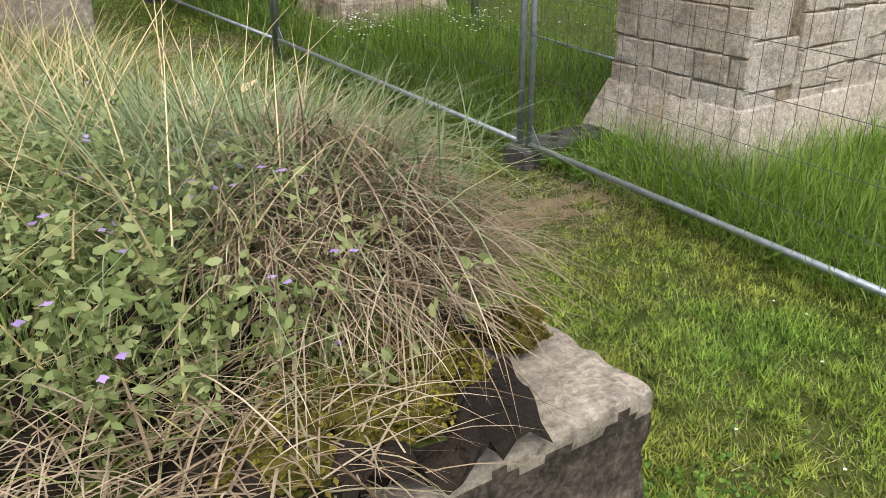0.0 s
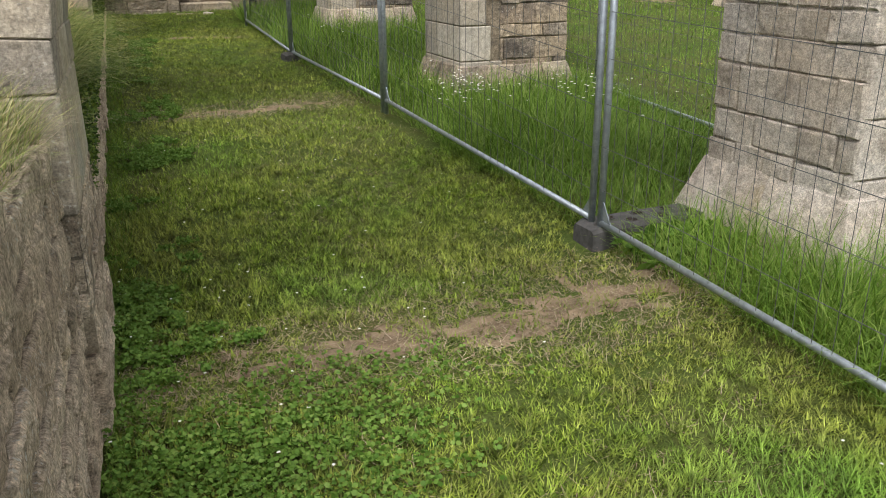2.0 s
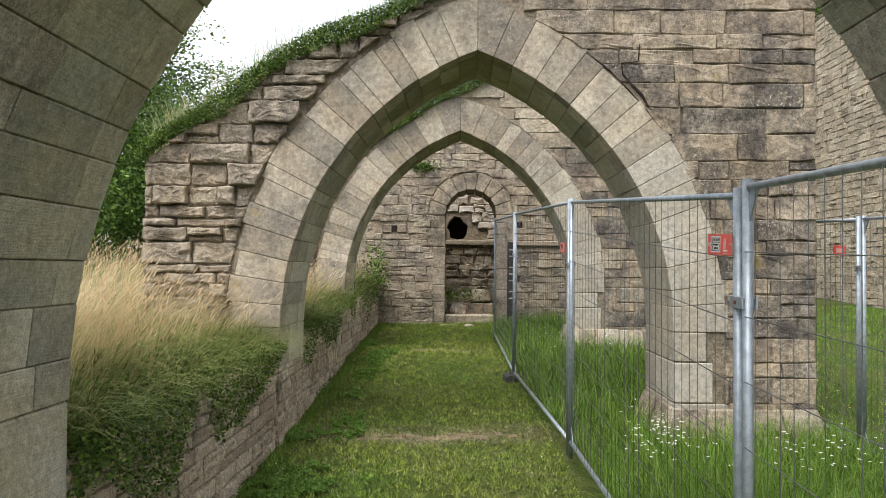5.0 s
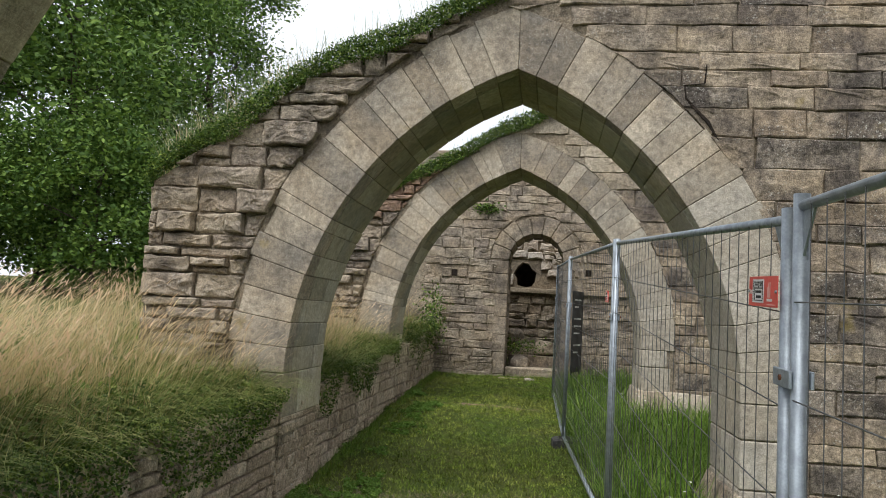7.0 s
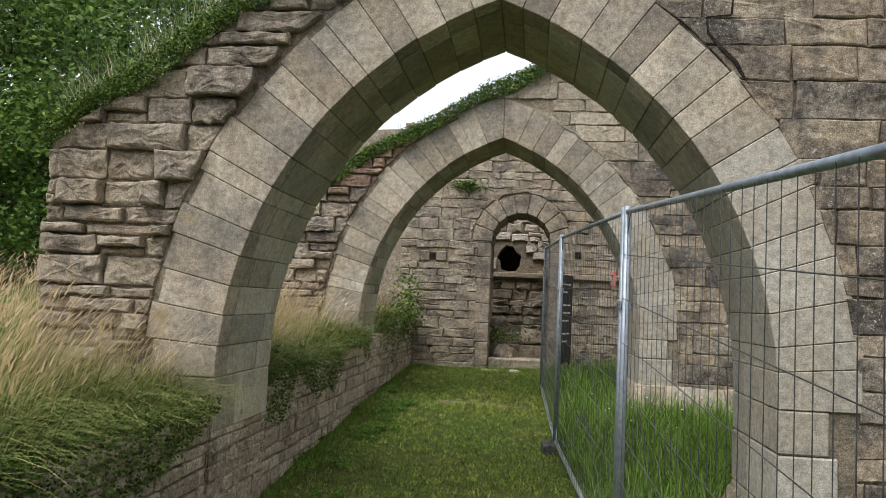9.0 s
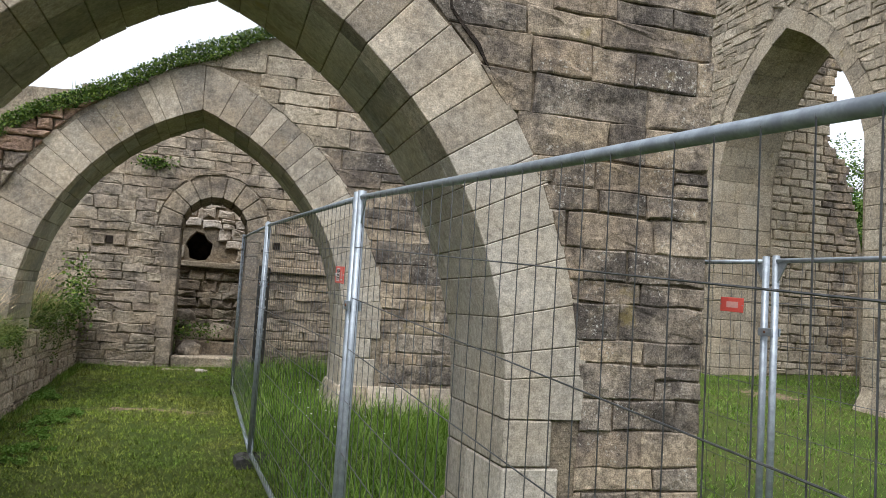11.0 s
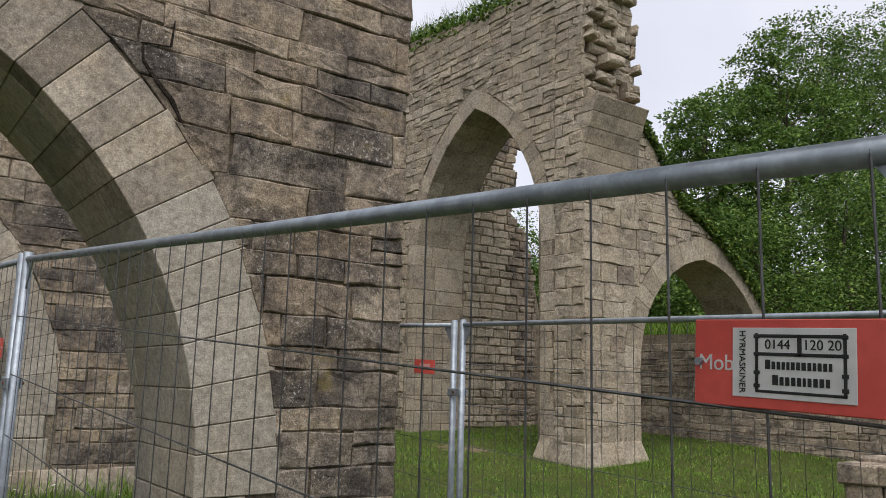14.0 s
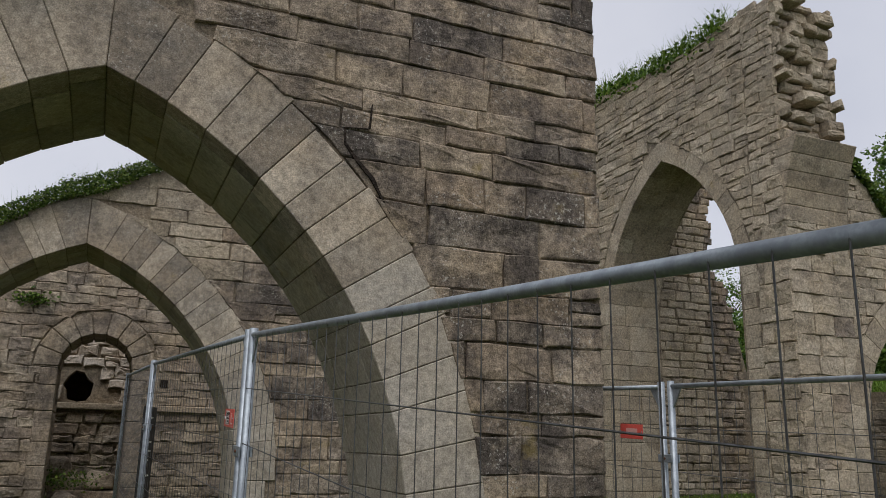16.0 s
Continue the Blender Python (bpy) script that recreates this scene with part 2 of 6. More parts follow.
def plain_mat(name, a, bcol, scale=12.0, rough=0.85, metal=0.0, spec=0.3, relief=0.3, d=0.004):
    m, nt, b = mat_base(name, rough, metal, spec)
    v = object_vec(nt)
    f1, h1 = noise_fac(nt, v, scale, 6, 0.35, 0.65)
    f2, h2 = noise_fac(nt, v, scale * 6, 4, 0.35, 0.65)
    col = mix_col(nt, f1, a, bcol)
    col = mix_col(nt, times(nt, f2, 0.3), col, tuple(c * 0.75 for c in bcol))
    nt.links.new(col, b.inputs["Base Color"])
    bump(nt, b, [(h1, relief, d), (h2, relief, d * 0.5)])
    return m


M_GROUND = ground_mat()
M_DIRT = plain_mat("trodden_soil", (0.25, 0.185, 0.12), (0.15, 0.11, 0.07), 9.0, 0.95, relief=0.9, d=0.015)
# Near-black: bare soil, and the shade painted into holes and the crack.
M_SOIL_SHADE = plain_mat("dark_soil_and_shade", (0.035, 0.025, 0.018), (0.015, 0.011, 0.008), 14.0, 0.98, relief=1.0, d=0.03)
M_MOSS = plain_mat("moss", (0.12, 0.11, 0.015), (0.06, 0.05, 0.012), 30.0, 0.98, relief=1.0, d=0.01)
M_STEEL = plain_mat("galvanised_steel", (0.40, 0.445, 0.485), (0.30, 0.335, 0.37), 25.0, 0.52, 0.7, relief=0.05, d=0.001)
M_WIRE = plain_mat("galvanised_wire", (0.17, 0.172, 0.175), (0.10, 0.10, 0.10), 40.0, 0.5, 0.6, relief=0.0)
M_RUST = plain_mat("rusty_bolt", (0.20, 0.09, 0.045), (0.12, 0.05, 0.03), 60.0, 0.8, 0.3)
M_CONCRETE = plain_mat("foot_block_rubber", (0.085, 0.082, 0.08), (0.05, 0.048, 0.047), 20.0, 0.9, relief=0.5, d=0.004)
M_RED = plain_mat("red_plastic", (0.74, 0.12, 0.095), (0.68, 0.10, 0.08), 8.0, 0.4, relief=0.02)
M_WHITE = plain_mat("white_plastic", (0.74, 0.74, 0.72), (0.66, 0.66, 0.64), 10.0, 0.45, relief=0.02)
M_BLACK = plain_mat("black_ink", (0.02, 0.02, 0.022), (0.03, 0.03, 0.03), 10.0, 0.5, relief=0.02)
M_PALERED = plain_mat("faded_print", (0.72, 0.40, 0.36), (0.70, 0.36, 0.32), 10.0, 0.5, relief=0.02)
M_BARK = plain_mat("bark", (0.12, 0.095, 0.07), (0.06, 0.05, 0.04), 14.0, 0.95, relief=1.0, d=0.02)
M_REDSTONE = stone_mat("reddish_stone", (0.40, 0.27, 0.20), (0.34, 0.23, 0.17), (0.38, 0.26, 0.18), stain_amt=0.3, speck=0.2)
M_PALEJAMB = stone_mat("pale_jamb_stone", (0.49, 0.45, 0.385), (0.33, 0.30, 0.255), (0.41, 0.35, 0.26), stain_amt=0.5, stain_lo=0.54, stain_hi=0.72, speck=0.3, relief=0.5, tooled=0.35, grain=0.7, layers=0.25, stain=(0.14, 0.125, 0.105))
M_BANKGREEN = leaf_mat("bank_grass", [(0.03, 0.06, 0.012), (0.10, 0.16, 0.03), (0.21, 0.28, 0.06), (0.38, 0.40, 0.13), (0.60, 0.52, 0.26)], trans=0.15)
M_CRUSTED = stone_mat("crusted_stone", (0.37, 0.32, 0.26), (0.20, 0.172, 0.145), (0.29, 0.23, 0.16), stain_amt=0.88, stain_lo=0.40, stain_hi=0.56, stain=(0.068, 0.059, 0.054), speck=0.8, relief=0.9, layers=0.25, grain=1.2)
M_MOSSLEAF = leaf_mat("moss_tips", [(0.16, 0.13, 0.015), (0.24, 0.21, 0.02), (0.10, 0.07, 0.015), (0.30, 0.28, 0.03)], trans=0.1)

# ---- builders ----
rng = random.Random(7)
nrng = np.random.default_rng(7)


def mesh_ob(name, verts, faces, material, parent=None, label="", smooth=False):
    me = bpy.data.meshes.new(name)
    me.from_pydata([tuple(v) for v in verts], [], faces)
    me.materials.append(material)
    if smooth:
        me.polygons.foreach_set("use_smooth", [True] * len(me.polygons))
    me.update()
    ob = new(name, me)
    if parent is not None:
        ob.parent = parent
    if label:
        tagged(ob, label)
    return ob


def part(name, bm, material, parent=None, label="", smooth=False):
    me = bpy.data.meshes.new(name)
    bm.to_mesh(me)
    bm.free()
    me.materials.append(material)
    if smooth:
        me.polygons.foreach_set("use_smooth", [True] * len(me.polygons))
    ob = new(name, me)
    if parent is not None:
        ob.parent = parent
    if label:
        tagged(ob, label)
    return ob


def soup(name, V, F, material, parent=None, label="", kind="", smooth=False):
    """A mesh of triangles from numpy arrays."""
    V, F = np.asarray(V, np.float32), np.asarray(F, np.int32)
    me = bpy.data.meshes.new(name)
    me.vertices.add(len(V))
    me.vertices.foreach_set("co", V.ravel())
    me.loops.add(F.size)
    me.loops.foreach_set("vertex_index", F.ravel())
    me.polygons.add(len(F))
    me.polygons.foreach_set("loop_start", np.arange(0, F.size, 3, dtype=np.int32))
    me.polygons.foreach_set("loop_total", np.full(len(F), 3, np.int32))
    if smooth:
        me.polygons.foreach_set("use_smooth", np.ones(len(F), bool))
    me.materials.append(material)
    me.update(calc_edges=True)
    me.validate()
    ob = new(name, me)
    if parent is not None:
        ob.parent = parent
    return tagged(ob, label, "", "", kind)


class Plane:
    """A wall face: u along it, z up, d out of it."""

    def __init__(self, o, u, n):
        self.o, self.u, self.n = Vector(o), Vector(u), Vector(n)
        self.flip = self.u.cross(Vector((0, 0, 1))).dot(self.n) < 0

    def at(self, u, z, d=0.0):
        return self.o + self.u * u + Vector((0, 0, z)) + self.n * d


def clip(poly, a, b, c):
    """The part of the polygon in which a*u + b*z >= c."""
    out = []
    for i, p in enumerate(poly):
        q = poly[(i + 1) % len(poly)]
        dp, dq = a * p[0] + b * p[1] - c, a * q[0] + b * q[1] - c
        if dp >= 0:
            out.append(p)
        if (dp >= 0) != (dq >= 0):
            s = dp / (dp - dq)
            out.append((p[0] + s * (q[0] - p[0]), p[1] + s * (q[1] - p[1])))
    return out


def area(poly):
    return 0.5 * abs(sum(p[0] * q[1] - q[0] * p[1] for p, q in zip(poly, poly[1:] + poly[:1])))


def shrink(poly, g):
    cx, cz = sum(p[0] for p in poly) / len(poly), sum(p[1] for p in poly) / len(poly)
    w = max(abs(p[0] - cx) for p in poly) + 1e-6
    h = max(abs(p[1] - cz) for p in poly) + 1e-6
    fx, fz = max(0.3, 1 - g / w), max(0.3, 1 - g / h)
    return [(cx + (p[0] - cx) * fx, cz + (p[1] - cz) * fz) for p in poly]


def stone_data(pl, poly, proud=0.02, joint=0.008, bevel=0.012, rough=0.5, back=-0.05):
    """Vertices and faces of one stone with a worn, uneven front."""
    pts = []
    for i, p in enumerate(poly):
        q = poly[(i + 1) % len(poly)]
        length = math.hypot(q[0] - p[0], q[1] - p[1])
        n = max(1, min(4, int(length / 0.11)))
        for k in range(n):
            s = k / n
            j = rough * 0.009 if k else rough * 0.012
            pts.append((p[0] + s * (q[0] - p[0]) + rng.uniform(-j, j), p[1] + s * (q[1] - p[1]) + rng.uniform(-j, j)))
    pts = shrink(pts, joint)
    inner = shrink(pts, bevel * rng.uniform(0.7, 1.5))
    core = [(p[0] * 0.5 + 0.5 * q[0], p[1] * 0.5 + 0.5 * q[1]) for p, q in zip(inner, [(sum(a[0] for a in pts) / len(pts), sum(a[1] for a in pts) / len(pts))] * len(pts))]
    n = len(pts)
    pr = proud * rng.uniform(0.5, 1.4)
    tilt_u, tilt_z = rng.uniform(-0.04, 0.04) * min(rough, 1.2), rng.uniform(-0.06, 0.06) * min(rough, 1.2)
    cx, cz = sum(p[0] for p in pts) / n, sum(p[1] for p in pts) / n
    verts = [pl.at(p[0], p[1], back) for p in pts]
    k = rng.uniform(0, 90)

    def face(p, amp):
        return pr + (p[0] - cx) * tilt_u + (p[1] - cz) * tilt_z + amp * rough * (0.013 * noise.noise((p[0] * 6 + k, p[1] * 9, k)) + 0.008 * noise.noise((p[0] * 19, p[1] * 26 + k, k)))

    verts += [pl.at(p[0], p[1], face(p, 0.6) - bevel * 0.8 - 0.003 * rough * rng.random()) for p in pts]
    verts += [pl.at(p[0], p[1], face(p, 1.0)) for p in inner]
    verts += [pl.at(p[0], p[1], face(p, 1.0)) for p in core]
    verts.append(pl.at(cx, cz, face((cx, cz), 1.0)))
    faces = []
    for i in range(n):
        j = (i + 1) % n
        faces += [(i, j, n + j, n + i), (n + i, n + j, 2 * n + j, 2 * n + i), (2 * n + i, 2 * n + j, 3 * n + j, 3 * n + i), (3 * n + i, 3 * n + j, 4 * n)]
    if not pl.flip:
        faces = [f[::-1] for f in faces]
    return verts, faces


def rock_data(pl, poly, proud=0.02, joint=0.008, bevel=0.012, rough=1.0, back=-0.05):
    """Vertices and faces of one rugged stone, broken in small facets."""
    pts = []
    for i, p in enumerate(poly):
        q = poly[(i + 1) % len(poly)]
        n = max(1, min(9, int(math.hypot(q[0] - p[0], q[1] - p[1]) / 0.05)))
        pts += [(p[0] + (q[0] - p[0]) * k / n + rng.uniform(-0.005, 0.005) * rough, p[1] + (q[1] - p[1]) * k / n + rng.uniform(-0.005, 0.005) * rough) for k in range(n)]
    pts = shrink(pts, joint)
    n, k = len(pts), rng.uniform(0, 90)
    cx, cz = sum(p[0] for p in pts) / n, sum(p[1] for p in pts) / n
    pr = proud * rng.uniform(0.5, 1.4)
    tilt_u, tilt_z = rng.uniform(-0.05, 0.05), rng.uniform(-0.08, 0.08)

    def face(p, sink):
        u, z = p
        d = 0.010 * noise.noise((u * 7 + k, z * 12, k)) + 0.007 * noise.noise((u * 21, z * 34 + k, k)) + 0.004 * noise.noise((u * 55, z * 70, k))
        return pr + (u - cx) * tilt_u + (z - cz) * tilt_z + rough * d - sink

    rows = [[pl.at(p[0], p[1], back) for p in pts], [pl.at(p[0], p[1], face(p, bevel)) for p in pts]]
    inner = shrink(pts, bevel)
    for f in (1.0, 0.78, 0.5, 0.24):
        ringed = [(cx + (p[0] - cx) * f, cz + (p[1] - cz) * f) for p in inner]
        rows.append([pl.at(p[0], p[1], face(p, 0.002 if f == 1.0 else 0)) for p in ringed])
    verts = [v for row in rows for v in row] + [pl.at(cx, cz, face((cx, cz), 0))]
    faces = []
    for i in range(n):
        j = (i + 1) % n
        faces += [(r * n + i, r * n + j, (r + 1) * n + j, (r + 1) * n + i) for r in range(5)] + [(5 * n + i, 5 * n + j, 6 * n)]
    return verts, faces if pl.flip else [f[::-1] for f in faces]


def lay(wall, pl, polys, material, name="stone", limit=300, cut=stone_data, **kw):
    """Stones as parts of a wall; those past the limit joined into one."""
    rest_v, rest_f = [], []
    for i, poly in enumerate(polys):
        v, f = cut(pl, poly, **kw)
        mat = material(poly) if callable(material) else material
        if i < limit:
            mesh_ob(name, v, f, mat, wall)
        else:
            o = len(rest_v)
            rest_v += v
            rest_f += [tuple(a + o for a in q) for q in f]
    if rest_v:
        ob = mesh_ob("masonry", rest_v, rest_f, material if not callable(material) else material(polys[-1]), wall)
        tagged(ob, "coursed stones of the wall", "", "", "stuff")


def courses(u0, u1, z0, z1, hs, ws, skew=0.0):
    """Rectangles of a coursed wall."""
    out, z = [], z0
    while z < z1 - 0.03:
        h = min(rng.uniform(*hs), z1 - z)
        if z1 - z - h < hs[0] * 0.5:
            h = z1 - z
        u = u0 - rng.uniform(0, ws[0])
        while u < u1 - 0.02:
            w = rng.uniform(*ws)
            a, b = max(u, u0), min(u + w, u1)
            if b - a > 0.04:
                if h > hs[0] * 1.35 and w < (ws[0] + ws[1]) / 2 and rng.random() < 0.18:
                    m = h * rng.uniform(0.4, 0.6)
                    out += [[(a, z), (b, z), (b, z + m), (a, z + m)], [(a, z + m), (b, z + m), (b, z + h), (a, z + h)]]
                else:
                    t0, t1 = rng.uniform(-0.006, 0.006), rng.uniform(-0.006, 0.006)
                    out.append([(a, z + t0), (b, z + t1), (b, z + h + t1), (a, z + h + t0)])
            u += w
        z += h
    return out


class Arch:
    """A two-centred pointed opening: springs at zs from xl and xr, apex at za, ring th thick."""

    def __init__(self, xl, xr, zs, za, th):
        self.xl, self.xr, self.zs, self.za, self.th = xl, xr, zs, za, th
        a, h = (xr - xl) / 2, za - zs
        self.r, self.mid = (a * a + h * h) / (2 * a), (xl + xr) / 2

    def centre(self, side):
        return (self.xl + self.r, self.zs) if side < 0 else (self.xr - self.r, self.zs)

    def apex_angle(self, r):
        return math.acos(min(1.0, (self.r - (self.xr - self.xl) / 2) / r))

    def curve(self, side, r, n):
        """From the spring to the apex at radius r."""
        cx, cz = self.centre(side)
        t1 = self.apex_angle(r)
        return [(cx + side * r * math.cos(t1 * i / n), cz + r * math.sin(t1 * i / n)) for i in range(n + 1)]

    def outline(self, grow=0.0, n=14, foot=-1.0):
        """The opening's outline from the left foot over the apex to the right foot."""
        l = self.curve(-1, self.r + grow, n)
        r = self.curve(1, self.r + grow, n)
        return [(self.xl - grow, foot)] + l + r[::-1][1:] + [(self.xr + grow, foot)]

    def cut(self, poly, grow):
        """The polygon less the opening grown by so much."""
        cu, cz = sum(p[0] for p in poly) / len(poly), sum(p[1] for p in poly) / len(poly)
        sides = [-1] if cu < self.mid - 0.35 else [1] if cu > self.mid + 0.35 else [-1, 1]
        for s in sides:
            if cz < self.zs:
                poly = clip(poly, s, 0, s * ((self.xl if s < 0 else self.xr) + s * grow))
            else:
                c = self.centre(s)
                dx, dz = cu - c[0], cz - c[1]
                d = math.hypot(dx, dz) + 1e-6
                r = self.r + grow
                if d < r * 0.86:
                    return []
                poly = clip(poly, dx / d, dz / d, dx / d * c[0] + dz / d * c[1] + r)
            if len(poly) < 3:
                return []
        return poly if area(poly) > 0.003 else []


def chamfered(c, bev):
    """A six-sided block from its corners c[i + 2 j + 4 k], with chamfered edges."""
    c = [Vector(p) for p in c]
    quads = [(0, 4, 6, 2), (1, 3, 7, 5), (0, 1, 5, 4), (2, 6, 7, 3), (0, 2, 3, 1), (4, 5, 7, 6)]
    verts, key, faces = [], {}, []
    for fi, q in enumerate(quads):
        for k in range(4):
            p, a, b = c[q[k]], c[q[k - 1]], c[q[(k + 1) % 4]]
            ea, eb = a - p, b - p
            v = p + ea * min(0.3, bev / (ea.length + 1e-6)) + eb * min(0.3, bev / (eb.length + 1e-6))
            key[fi, q[k]] = len(verts)
            verts.append(v)
        faces.append(tuple(key[fi, i] for i in q))
    owner = {}
    for fi, q in enumerate(quads):
        for k in range(4):
            owner[q[k], q[(k + 1) % 4]] = fi
    done = set()
    for (a, b), fi in owner.items():
        if (b, a) in done:
            continue
        done.add((a, b))
        fj = owner[b, a]
        faces.append((key[fi, b], key[fi, a], key[fj, a], key[fj, b]))
    for i in range(8):
        fs = [fi for fi, q in enumerate(quads) if i in q]
        tri = [key[f, i] for f in fs]
        n = (verts[tri[1]] - verts[tri[0]]).cross(verts[tri[2]] - verts[tri[0]])
        centre = sum((Vector(p) for p in c), Vector()) / 8
        faces.append(tuple(tri) if n.dot(verts[tri[0]] - centre) > 0 else tuple(tri[::-1]))
    return verts, faces


def box(x0, x1, y0, y1, z0, z1, bev=0.006, jit=0.0):
    c = [(x, y, z) for z in (z0, z1) for y in (y0, y1) for x in (x0, x1)]
    if jit:
        c = [tuple(a + rng.uniform(-jit, jit) for a in p) for p in c]
    return chamfered(c, bev)


def slab(name, pl, outline, depth, material, parent=None, front=-0.02):
    """A wall body: an outline in (u, z), from just behind the face to its depth."""
    n = len(outline)
    v = [pl.at(u, z, front) for u, z in outline] + [pl.at(u, z, -depth) for u, z in outline]
    f = [tuple(range(n)), tuple(range(2 * n - 1, n - 1, -1))]
    f += [(i, n + i, n + (i + 1) % n, (i + 1) % n) for i in range(n)]
    bm = bmesh.new()
    bv = [bm.verts.new(p) for p in v]
    for q in f:
        bm.faces.new([bv[i] for i in q])
    bmesh.ops.recalc_face_normals(bm, faces=bm.faces)
    bmesh.ops.triangulate(bm, faces=bm.faces)
    return part(name, bm, material, parent)


def ring(wall, pl, arch, depth, material, n=11, cuts=2, foot=0.0, wobble=0.05, proud=0.004, foot_r=None, soffit=None, jamb_h=(0.24, 0.42), jamb_mat=None):
    """The dressed stones round an opening: wedges over it and jamb blocks under the spring, through the wall's depth."""
    for s in (-1, 1):
        cx, cz = arch.centre(s)
        t1 = arch.apex_angle(arch.r)
        t1o = arch.apex_angle(arch.r + arch.th)
        edges = [(k + (rng.uniform(-0.22, 0.22) if 0 < k < n else 0)) / n for k in range(n + 1)]
        for i in range(n):
            a0, a1 = edges[i], edges[i + 1]
            out_r = arch.r + arch.th * rng.uniform(1 - wobble * 2, 1 + wobble)
            splits = sorted([0.0] + [(k + rng.uniform(0.25, 0.75)) / cuts for k in range(cuts)] + [1.0]) if cuts else [0.0, 1.0]
            for d0, d1 in zip(splits, splits[1:]):
                corners = []
                lift = rng.uniform(-0.004, 0.004)
                for d in (d0, d1):
                    for r in (arch.r + lift, out_r):
                        for k, a in enumerate((a0, a1)):
                            g = 0.002 * (1 if k == 0 else -1) / r
                            # joints stay square to the curve; the last meets the other side over the apex
                            t = t1 * a + g
                            if i == n - 1 and k == 1:
                                t = (t1 if r < arch.r + 0.1 else t1o) - 0.002 / r
                            dd = proud if d == 0 else -d * depth + (-0.003 if d == d0 else 0.003)
                            corners.append(pl.at(cx + s * r * math.cos(t), cz + r * math.sin(t), dd))
                v, f = chamfered(corners, 0.0045)
                mesh_ob("voussoir", v, f, jamb_mat if jamb_mat and s > 0 and i < n * 0.42 else material if d0 == 0 else (soffit or material), wall)
        z = foot if (s < 0 or foot_r is None) else foot_r
        x = arch.xl if s < 0 else arch.xr
        while z < arch.zs - 0.02:
            h = rng.uniform(*jamb_h)
            if arch.zs - z - h < 0.15:
                h = arch.zs - z
            w = arch.th * rng.uniform(0.55, 1.0)
            splits = [0.0, rng.uniform(0.3, 0.65), 1.0] if jamb_h[0] > 0.2 else [0.0, rng.uniform(0.2, 0.4), rng.uniform(0.55, 0.8), 1.0]
            for d0, d1 in zip(splits, splits[1:]):
                corners = [pl.at(x + s * a, zz, proud if d == 0 else -d * depth + (-0.004 if d == d0 else 0.004)) for d in (d0, d1) for zz in (z + 0.004, z + h - 0.004) for a in (0, w)]
                v, f = chamfered(corners, 0.009)
                mesh_ob("jamb_stone", v, f, (jamb_mat or material) if s > 0 else material if d0 == 0 else (soffit or material), wall)
            z += h


def smooth_step(a, b, x):
    t = np.clip((np.asarray(x, float) - a) / (b - a), 0, 1)
    return t * t * (3 - 2 * t)


LEFT_Y, LEFT_Z = [-60, 0, 3.2, 5.4, 8.5, 12.1, 15.8, 17.5, 30, 90], [-0.6, -0.32, -0.3, -0.19, -0.06, 0.22, 0.39, 0.5, 1.2, 3.0]
RIGHT_Y, RIGHT_Z = [-60, 0, 3.0, 7.9, 13.0, 17.0, 30, 90], [-0.6, -0.3, -0.2, 0.03, 0.34, 0.52, 1.0, 2.4]


def ground_z(x, y):
    x, y = np.asarray(x, float), np.asarray(y, float)
    zl, zr = np.interp(y, LEFT_Y, LEFT_Z), np.interp(y, RIGHT_Y, RIGHT_Z)
    k = smooth_step(2.5, 4.0, x)
    z = zl * (1 - k) + zr * k
    z = z + smooth_step(9.0, 17.0, x) * 0.17 * smooth_step(2, 10, y)
    # outside: rising ground beyond the far outer wall, a bank behind the low wall
    z = z + smooth_step(17.5, 26.0, x) * 1.6 + smooth_step(24.0, 80.0, x) * 10.0
    return z + 0.018 * np.sin(x * 2.3 + y * 0.9) * np.cos(y * 1.7 - x) + 0.008 * np.sin(x * 7.1 + 1.3 * y) * np.sin(y * 6.3)


def bank_z(x, y):
    """Top of the planted bank behind the low wall."""
    x, y = np.asarray(x, float), np.asarray(y, float)
    top = np.interp(y, [0.5, 0.8, 2.6, 3.2, 5.0, 8.0, 12.7, 16.3, 40], [0.93, 1.0, 0.86, 0.72, 0.72, 0.74, 0.97, 1.2, 2.2])
    back = np.interp(x, [-30, -6, -2.0, 0.2, 0.55], [0.0, 0.25, 0.28, 0.1, 0.0])
    return top + back + 0.03 * np.sin(x * 5.1 + y * 2.2) * np.cos(y * 4.3)

# ---- ground ----


def sheet(name, xs, ys, zf, material, label, kind="structure"):
    X, Y = np.meshgrid(xs, ys)
    Z = zf(X, Y)
    V = np.stack([X, Y, Z], -1).reshape(-1, 3)
    nx, ny = len(xs), len(ys)
    i = (np.arange(ny - 1)[:, None] * nx + np.arange(nx - 1)[None]).ravel()
    F = np.concatenate([np.stack([i, i + 1, i + nx + 1], 1), np.stack([i, i + nx + 1, i + nx], 1)])
    return soup(name, V, F, material, None, label, kind, smooth=True)


gx = np.concatenate([np.linspace(-400, -20, 12), np.linspace(-16, -2, 12), np.linspace(-1.5, 7, 86), np.linspace(7.4, 24, 50), np.linspace(26, 420, 20)])
gy = np.concatenate([np.linspace(-400, -14, 12), np.linspace(-12, -1, 12), np.linspace(-0.8, 17, 150), np.linspace(17.6, 32, 30), np.linspace(36, 420, 16)])
sheet("ground", gx, gy, ground_z, M_GROUND, "mown green lawn and meadow ground")

